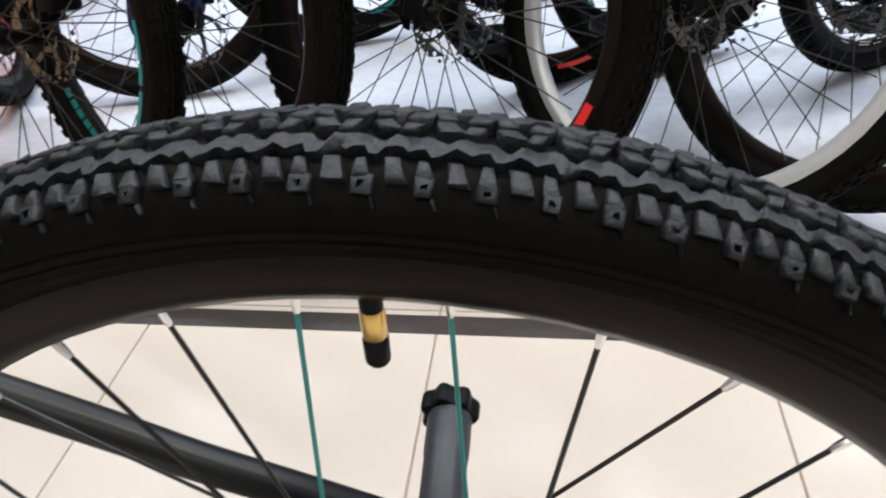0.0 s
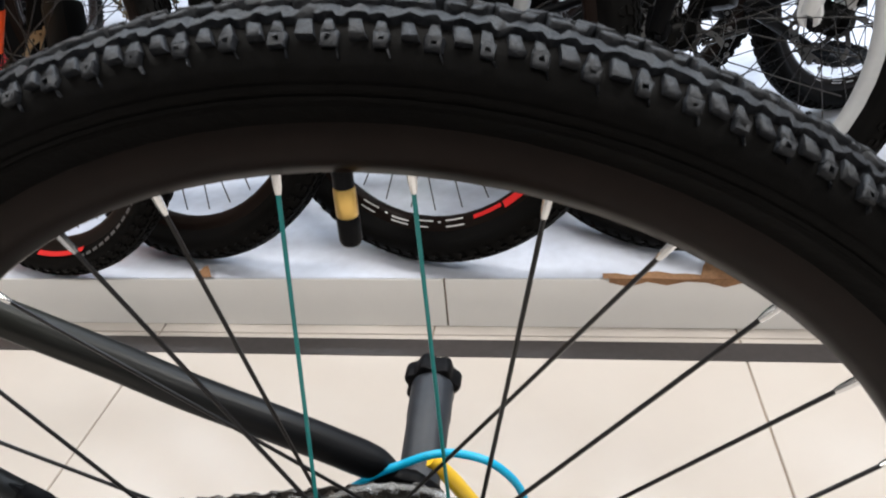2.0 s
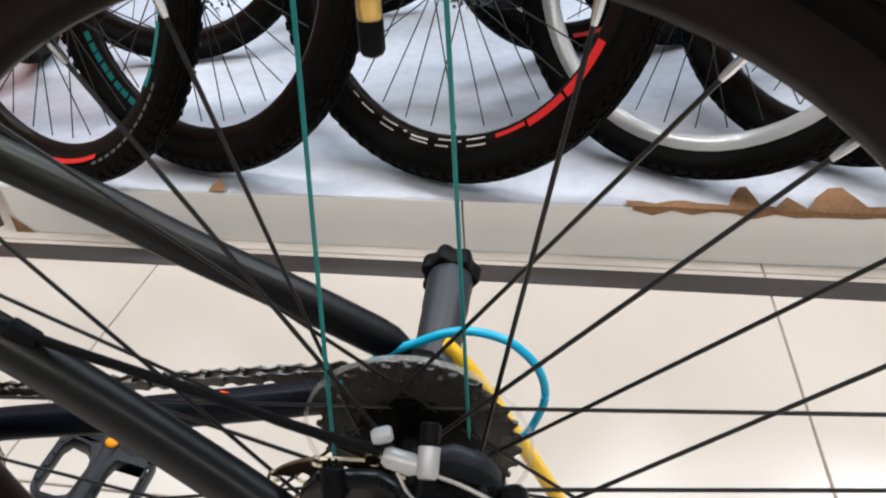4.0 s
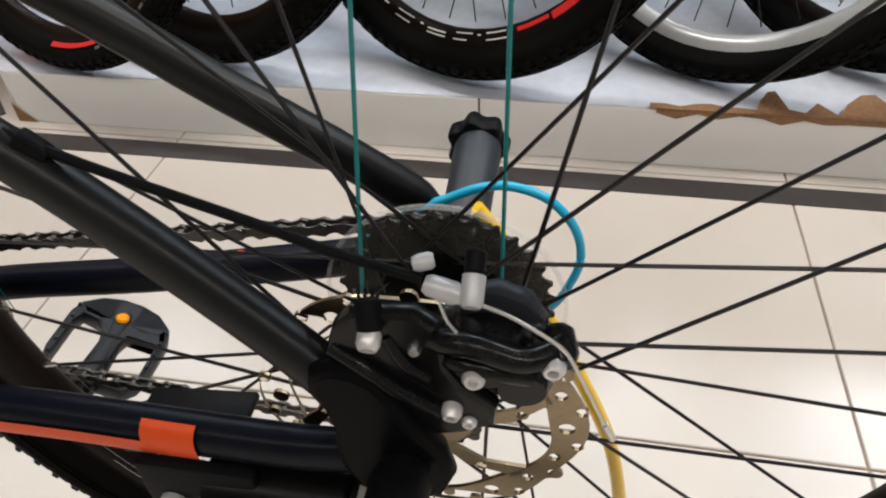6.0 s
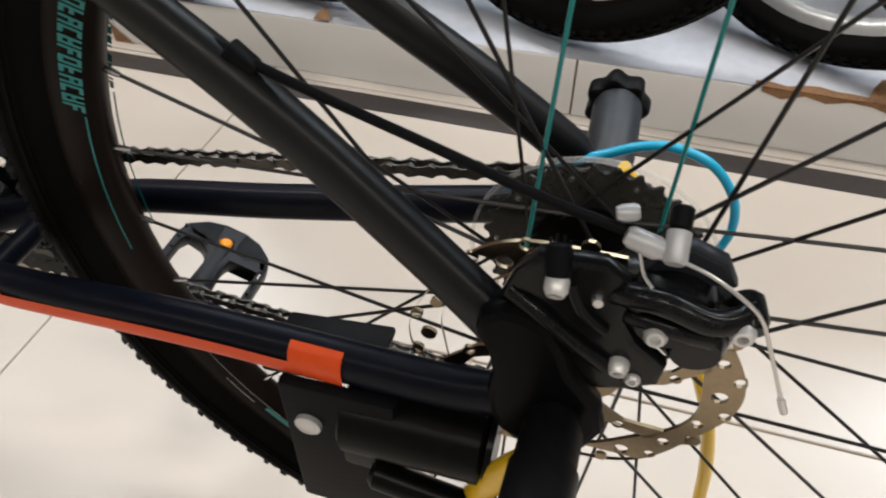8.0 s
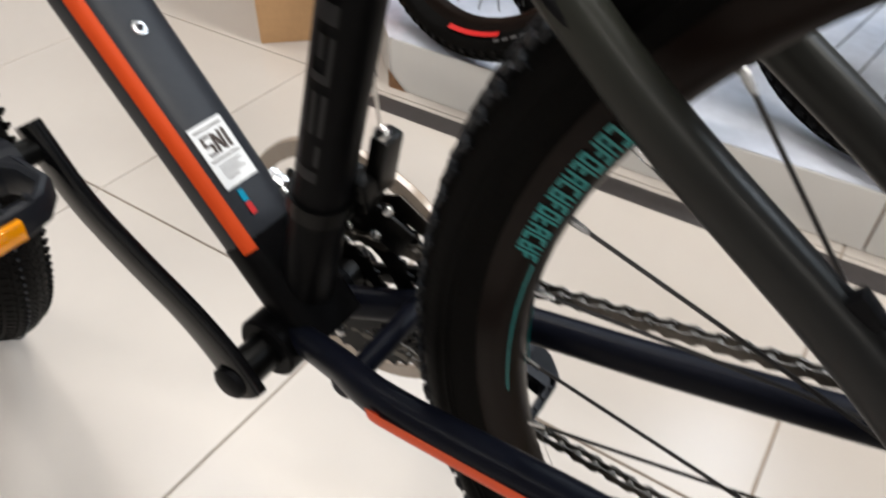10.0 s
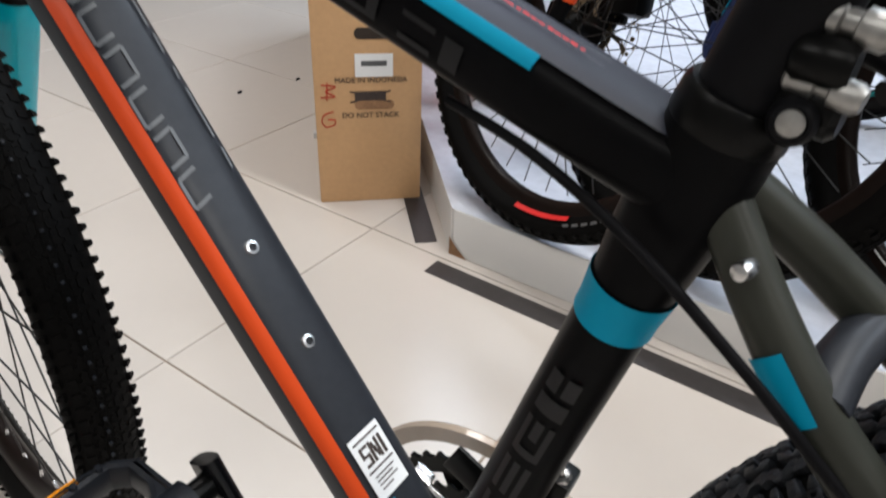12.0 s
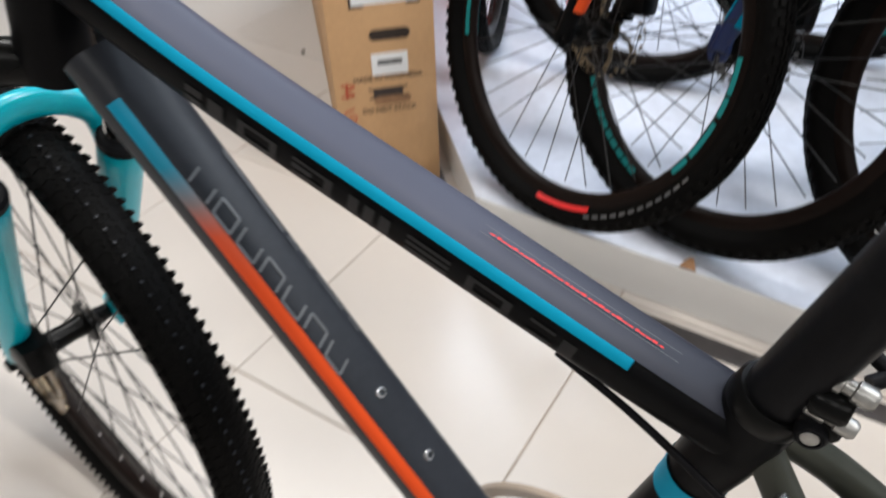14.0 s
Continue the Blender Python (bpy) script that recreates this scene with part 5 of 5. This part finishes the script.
for cx, cz in ((0.05, 0.522), (0.184, 0.522), (0.05, 0.422), (0.184, 0.422)):
    part("label_corner", join(box(cx, -0.001, cz - 0.012 * (1 if cz > 0.47 else -1), 0.004, 0.001, 0.028), box(cx - 0.012 * (1 if cx > 0.1 else -1), -0.001, cz, 0.028, 0.001, 0.004)), M["carton_ink"], carton)
l2 = part("paper_label", box(0.118, -0.0012, 0.300, 0.074, 0.0012, 0.046), M["paper"], carton, "small white paper label")
part("bar", box(0.118, -0.0021, 0.304, 0.05, 0.0008, 0.010), M["silverline"], l2)
lettering("MADE IN INDONESIA", 0.0150, M["carton_ink"], "print", carton, Matrix.Translation((0.112, -0.0010, 0.270)) @ FT)
lettering("DO NOT STACK", 0.0155, M["carton_ink"], "print", carton, Matrix.Translation((0.110, -0.0010, 0.197)) @ FT)
part("print", join(box(0.110, -0.0008, 0.236, 0.062, 0.0008, 0.022), box(0.110, -0.0014, 0.236, 0.084, 0.0006, 0.003, 0, Matrix.Rotation(radians(16), 4, "Y")), box(0.110, -0.0014, 0.236, 0.084, 0.0006, 0.003, 0, Matrix.Rotation(radians(-16), 4, "Y"))), M["carton_ink"], carton)
MARKS = [[(0.014, 0.262), (0.042, 0.258), (0.022, 0.248), (0.040, 0.238), (0.012, 0.236)], [(0.026, 0.266), (0.024, 0.230)], [(0.036, 0.206), (0.018, 0.200), (0.012, 0.186), (0.020, 0.174), (0.036, 0.178), (0.038, 0.188), (0.024, 0.190)]]
for line in MARKS:
    part("marker_scribble", tube([(x, -0.001, z) for x, z in line], 0.0014, 6), M["carton_red"], carton, "red marker scribble")
part("staple", box(-0.003, 0.02, 0.15, 0.006, 0.02, 0.012, 0.002), M["alloy"], carton)


# ---------------------------------------------------------------- bikes on the platform
def shop_bike(x, y, heading, steer, label, frame_col, fork_col, accent, rim_mat=None, decal=None, R=0.345, width=0.054):
    """A parked bike; x, y is its front wheel's contact, heading the way it points in degrees, steer the turn of its front wheel."""
    # local: front contact at the origin, nose along +x, left side +y
    ha = radians(70)
    up = Vector((-math.cos(ha), 0, math.sin(ha)))
    fw = Vector((math.sin(ha), 0, math.cos(ha)))
    ax = Vector((0, 0, R))
    h0 = ax - fw * 0.045 + up * 0.40
    h1 = h0 + up * 0.13
    bb = Vector((-0.64, 0, R - 0.05))
    ra = Vector((-1.06, 0, R))
    sc = bb + Vector((-0.125, 0, 0.40))
    turn = Matrix.Translation(h0) @ Matrix.Rotation(radians(steer), 4, up) @ Matrix.Translation(-h0)
    lowest = turn @ ax - Vector((0, 0, R))
    base = Matrix.Translation((x, y, PZ + 0.001)) @ Matrix.Rotation(radians(heading), 4, "Z") @ Matrix.Translation((-lowest.x, -lowest.y, 0))
    b = thing("bicycle", base, label, "bicycle", "bikes on the platform")
    part("down_tube", rt(between(bb, h0 + up * 0.03, 4), 0.045, 0.052), frame_col, b)
    part("top_tube", rt(between(sc, h1 - up * 0.03, 4), 0.036, 0.042), frame_col, b)
    part("seat_tube", rod(bb, sc + Vector((-0.01, 0, 0.03)), 0.017, 16), frame_col, b)
    part("head_tube", rod(h0, h1, 0.023, 16, 0.002), frame_col, b)
    part("seat_post", rod(sc, sc + Vector((-0.055, 0, 0.20)), 0.0135, 12), M["black"], b)
    part("saddle", sweep(smooth_path([sc + Vector((0.08, 0, 0.215)), sc + Vector((0, 0, 0.225)), sc + Vector((-0.10, 0, 0.222)), sc + Vector((-0.19, 0, 0.232))], 4), lambda f: squircle(0.035 + 0.10 * f * f, 0.03 + 0.015 * f, 2.6, 16)), M["plastic"], b)
    part("stem", rod(h1, h1 + up * 0.06 + Vector((0.06, 0, 0.01)), 0.015, 12), M["black"], b, m=turn)
    hb = h1 + up * 0.06 + Vector((0.06, 0, 0.01))
    part("handlebar", tube([hb + Vector((-0.06, -0.34, 0.02)), hb + Vector((0, -0.1, 0)), hb + Vector((0, 0.1, 0)), hb + Vector((-0.06, 0.34, 0.02))], 0.0125, 10), M["black"], b, m=turn)
    for s in (-1, 1):
        part("chain_stay", tube([bb + Vector((-0.02, s * 0.03, 0)), bb + Vector((-0.12, s * 0.055, 0.01)), ra + Vector((0.02, s * 0.066, 0))], 0.010, 10, 4), frame_col, b)
        part("seat_stay", tube([sc + Vector((0, s * 0.02, -0.02)), ra + Vector((0.02, s * 0.064, 0.03))], 0.009, 10), frame_col, b)
        lt = h0 + fw * 0.036 - up * 0.02 + Vector((0, s * 0.062, 0))
        seal = lt - up * 0.12
        lo = ax + Vector((0, s * 0.06, 0))
        fl = part("fork_leg", lathe([(0, 0.021), (0.03, 0.020), (0.2, 0.0165), (0.265, 0.0125)], seal, lo, 18), fork_col, b, m=turn)
        part("stanchion", rod(lt, seal, 0.0145, 14), M["chrome"], fl)
        part("fork_dropout", moved(plate([[(-0.013, 0.034), (-0.018, 0.010), (-0.019, -0.004), (-0.014, -0.018), (-0.006, -0.022), (-0.0055, -0.003), (0.0055, -0.003), (0.006, -0.022), (0.014, -0.018), (0.019, -0.004), (0.018, 0.010), (0.013, 0.034)]], 0.010, bevel=0.0022), Matrix.Translation((lo.x, s * 0.058, lo.z))), fork_col, fl)
        if s > 0:
            part("decal", sweep(between(seal.lerp(lo, 0.58), seal.lerp(lo, 0.84), 3), lambda f: squircle(0.0365 - 0.004 * f, 0.0365 - 0.004 * f, 2.0, 16, radians(30), radians(330), 0.0008, False), closed=False), accent, fl)
    part("fork_arch", sweep(smooth_path([h0 + fw * 0.05 - up * (0.15 - 0.05 * math.sin(math.pi * k / 6)) + Vector((0, -0.062 * math.cos(math.pi * k / 6), 0)) for k in range(7)], 2), lambda f: squircle(0.015, 0.02, 2.4, 12), side=(1, 0, 0)), fork_col, b, m=turn)
    part("fork_crown", box(h0.x + 0.02, 0, h0.z - 0.02, 0.05, 0.15, 0.034, 0.01), M["black"], b, m=turn)
    fwh = wheel(b, turn @ Matrix.Translation(ax), R=R, sec=0.058 if width > 0.058 else 0.05, width=width, rim_mat=rim_mat, decal=decal, rotor_side=-1, rotor_mat=M["rotor"] if accent == M["orange"] else None, knobs=84, phase=radians(7 * (x * 10 % 5)))
    rwh = wheel(b, Matrix.Translation(ra), R=R, width=width, rim_mat=rim_mat, decal=decal, rotor_side=1, knobs=84, phase=radians(3))
    part("brake_caliper", join(box(ax.x - 0.045, -0.060, ax.z + 0.075, 0.060, 0.046, 0.085, 0.012), box(ax.x - 0.020, -0.066, ax.z + 0.080, 0.030, 0.022, 0.120, 0.006)), M["dark"], b, m=turn)
    cs = part("cassette", moved(cog(0.058, 28, 0.003, 0.02), Matrix.Translation((ra.x, -0.036, ra.z))), M["cog"], b)
    for k, r in enumerate((0.05, 0.042, 0.034)):
        part("cog", moved(cog(r, int(r * 460), 0.003, 0.015), Matrix.Translation((ra.x, -0.041 - 0.006 * k, ra.z))), M["chain"], cs)
    chn = part("chainring", moved(cog(0.085, 40, 0.003, 0.06), Matrix.Translation((bb.x, -0.05, bb.z))), M["dark"], b)
    part("rear_derailleur", box(ra.x - 0.005, -0.06, ra.z - 0.09, 0.03, 0.025, 0.12, 0.008), M["dark"], b)
    part("chain", join(rod(bb + Vector((0, -0.046, 0.084)), ra + Vector((0, -0.046, 0.05)), 0.004, 6), rod(bb + Vector((0, -0.046, -0.084)), ra + Vector((0, -0.046, -0.12)), 0.004, 6)), M["chain"], b)
    for s in (-1, 1):
        d = Vector((-0.85, 0, -0.527)) * s
        e = bb + d * 0.17 + Vector((0, s * 0.085, 0))
        part("crank_arm", tube([bb + Vector((0, s * 0.07, 0)), bb + d * 0.08 + Vector((0, s * 0.08, 0)), e], 0.010, 10, 4), M["dark"], b)
        pedal(b, Matrix.Translation(e) @ (Matrix.Identity(4) if s > 0 else Matrix.Rotation(math.pi, 4, "Z")), lime=False, plain=True)
    return b


for cx, cy, hd_, st, label, fc, fk, ac, rm, dc, rr, wd in BIKES:
    shop_bike(cx, cy, hd_, st, label, M[fc], M[fk], M[ac], M[rm], [(a, b_, M[mm], r0, r1) for a, b_, mm, r0, r1 in dc], R=rr, width=wd)

# ---------------------------------------------------------------- far corner of the shop
panel = thing("display_panel", Matrix.Translation((-0.64, 0.93, PZ + 0.004)) @ Matrix.Rotation(radians(39), 4, "Z"), "glossy red display panel standing behind the bikes", "panel")
part("board", box(0, 0, 0.5, 0.32, 0.03, 1.0, 0.006), M["panel"], panel)
part("foot", box(-0.08, 0.02, 0.01, 0.04, 0.20, 0.02, 0.004), M["plastic"], panel)
part("foot", box(0.08, 0.02, 0.01, 0.04, 0.20, 0.02, 0.004), M["plastic"], panel)
bench = thing("low_cabinet", Matrix.Translation((-2.65, 1.5, 0)), "low reddish-brown wooden bench with an open black underside", "bench")
part("top", box(0, 0, 0.38, 0.6, 2.2, 0.05, 0.006), M["wood"], bench, "reddish-brown wooden top")
part("rail", box(0.26, 0, 0.335, 0.03, 2.1, 0.04, 0.003), M["plastic"], bench)
part("back_board", box(-0.26, 0, 0.19, 0.03, 2.1, 0.30, 0.003), M["plastic"], bench)
part("base_board", box(-0.02, 0, 0.045, 0.50, 2.1, 0.05, 0.004), M["plastic"], bench)
for py in (-1.02, -0.34, 0.34, 1.02):
    part("leg", box(0.25, py, 0.1875, 0.04, 0.04, 0.335, 0.004), M["plastic"], bench)
    part("leg", box(-0.225, py, 0.1875, 0.03, 0.04, 0.335, 0.004), M["plastic"], bench)
for px, py in ((-0.91, 0.49), (-0.96, 0.31)):
    solo("floor_speck", moved(lathe([(0, 0.012), (0.003, 0.010), (0.005, 0.003)], (0, 0, 0), (0, 0, 1), 9), Matrix.Translation((px, py, 0.0)) @ Matrix.Scale(0.5, 4, (1, 0.4, 0))), M["plastic"], "small black scrap lying on the tiles", "scrap")

# ---------------------------------------------------------------- platform sheet, tape, tiles
def sheet_mesh():
    bm = bmesh.new()
    n = 70
    grid = {}
    for i in range(n + 1):
        for j in range(n + 1):
            u, v = i / n, j / n
            y = v ** 1.5 * (fy1 - 0.03)
            xl = -0.018 - y * 0.976 if y < 1.66 else -1.638 - (y - 1.66) * 0.12
            x = xl + u ** 1.2 * (fx1 - 0.03 - xl)
            z = PZ - 0.001 + 0.004 * max(0.0, noise.noise(Vector((x * 5, y * 5, 0))) + 0.1) * min(1, y * 30)
            grid[i, j] = bm.verts.new((x, y, z))
    for i in range(n):
        for j in range(n):
            bm.faces.new((grid[i, j], grid[i + 1, j], grid[i + 1, j + 1], grid[i, j + 1]))
    return bm


solo("plastic_sheet", sheet_mesh(), M["sheet"], "wrinkled white plastic sheet covering the platform top", "sheet", "structure")
rx = [-0.014, 0.831, 1.664, 2.497, 3.33, 4.163]
for a, b_ in zip(rx, rx[1:]):
    part("riser_tile", box((a + b_) / 2, 0.005, 0.0492, b_ - a - 0.003, 0.012, 0.0984, 0.001, seg=1), M["riser"], platform, smooth=False)
sd = Vector((-1.62, 1.66, 0))
sdn = sd.normalized()
for k in range(3):
    c = sdn * (0.385 + 0.77 * k)
    part("riser_tile", box(c.x - 0.014, c.y + 0.005, 0.0492, 0.765, 0.012, 0.0984, 0.001, Matrix.Rotation(math.atan2(sdn.y, sdn.x), 4, "Z"), seg=1), M["riser"], platform, smooth=False)
# the frayed brown board that shows along the sheet's edge
def ragged(xs, y0, z, seed):
    rnd = random.Random(seed)
    bm = bmesh.new()
    lo, hi = [], []
    for i, x in enumerate(xs):
        lo.append(bm.verts.new((x, y0 - 0.002 - 0.003 * rnd.random(), z)))
        hi.append(bm.verts.new((x, y0 + 0.004 + (0.055 if i % 7 == 4 else 0.012) * rnd.random(), z + 0.0012)))
    for i in range(len(xs) - 1):
        bm.faces.new((lo[i], lo[i + 1], hi[i + 1], hi[i]))
    return bm
part("torn_edge", ragged([1.09 + 0.022 * k for k in range(26)], -0.004, PZ + 0.003, 3), M["board"], platform, "torn brown board edge")
def flap(xs, z0, seed):
    rnd = random.Random(seed)
    bm = bmesh.new()
    lo = [bm.verts.new((x, -0.0035, z0 - (0.004 + 0.012 * rnd.random()))) for x in xs]
    hi = [bm.verts.new((x, -0.0035, z0 + 0.003)) for x in xs]
    for i in range(len(xs) - 1):
        bm.faces.new((lo[i], lo[i + 1], hi[i + 1], hi[i]))
    return bm
part("torn_edge", flap([1.10 + 0.03 * k for k in range(20)], PZ, 8), M["board"], platform)
for cx, w_, h_ in ((1.265, 0.05, 0.05), (1.40, 0.09, 0.055), (0.41, 0.03, 0.022)):
    fl = bmesh.new()
    pts_ = [(-0.5, 0), (-0.35, 0.5), (-0.1, 0.9), (0.12, 0.95), (0.3, 0.55), (0.5, 0.05)]
    f_ = fl.faces.new([fl.verts.new((cx + px * w_, -0.006 + pz * h_, PZ + 0.004 + 0.012 * pz)) for px, pz in pts_])
    part("torn_flap", fl, M["board"], platform, "curled brown board flap")
chip = bmesh.new()
cv = [chip.verts.new(p) for p in ((-0.019, -0.0035, 0.0), (0.022, -0.0035, 0.0), (-0.004, -0.0035, 0.022), (-0.019, -0.0035, 0.04))]
chip.faces.new(cv)
part("torn_edge", chip, M["board"], platform, "chipped brown corner")
solo("floor_tape", box(1.98, -0.0605, 0.0003, 4.0, 0.043, 0.0024), M["tape"], "black tape strip stuck along the platform on the floor", "tape", "structure", smooth=False)
solo("floor_tape", box(-0.075 - 0.8, 0.0 + 0.8, 0.0003, 2.26, 0.044, 0.0024, 0, Matrix.Rotation(radians(135), 4, "Z")), M["tape"], "black tape strip stuck along the platform's skewed end", "tape", "structure", smooth=False)

tile_mesh = finish(box(0, 0, -0.01, TILE - 0.0028, TILE - 0.0028, 0.02, 0.0012, seg=1), "floor_tile", M["floor"], smooth=False)
near = []
for i in range(X0, X1):
    for j in range(Y0, Y1):
        cx, cy = TX + (i + 0.5) * TILE, TY + (j + 0.5) * TILE
        if cy - 0.3 > 0 and cx - 0.3 > -cy * 0.97 + 0.3 and cy < 9:
            continue
        near.append((cx, cy))
for cx, cy in near:
    part("floor_tile", tile_mesh, None, floor, m=Matrix.Translation((cx, cy, 0)))
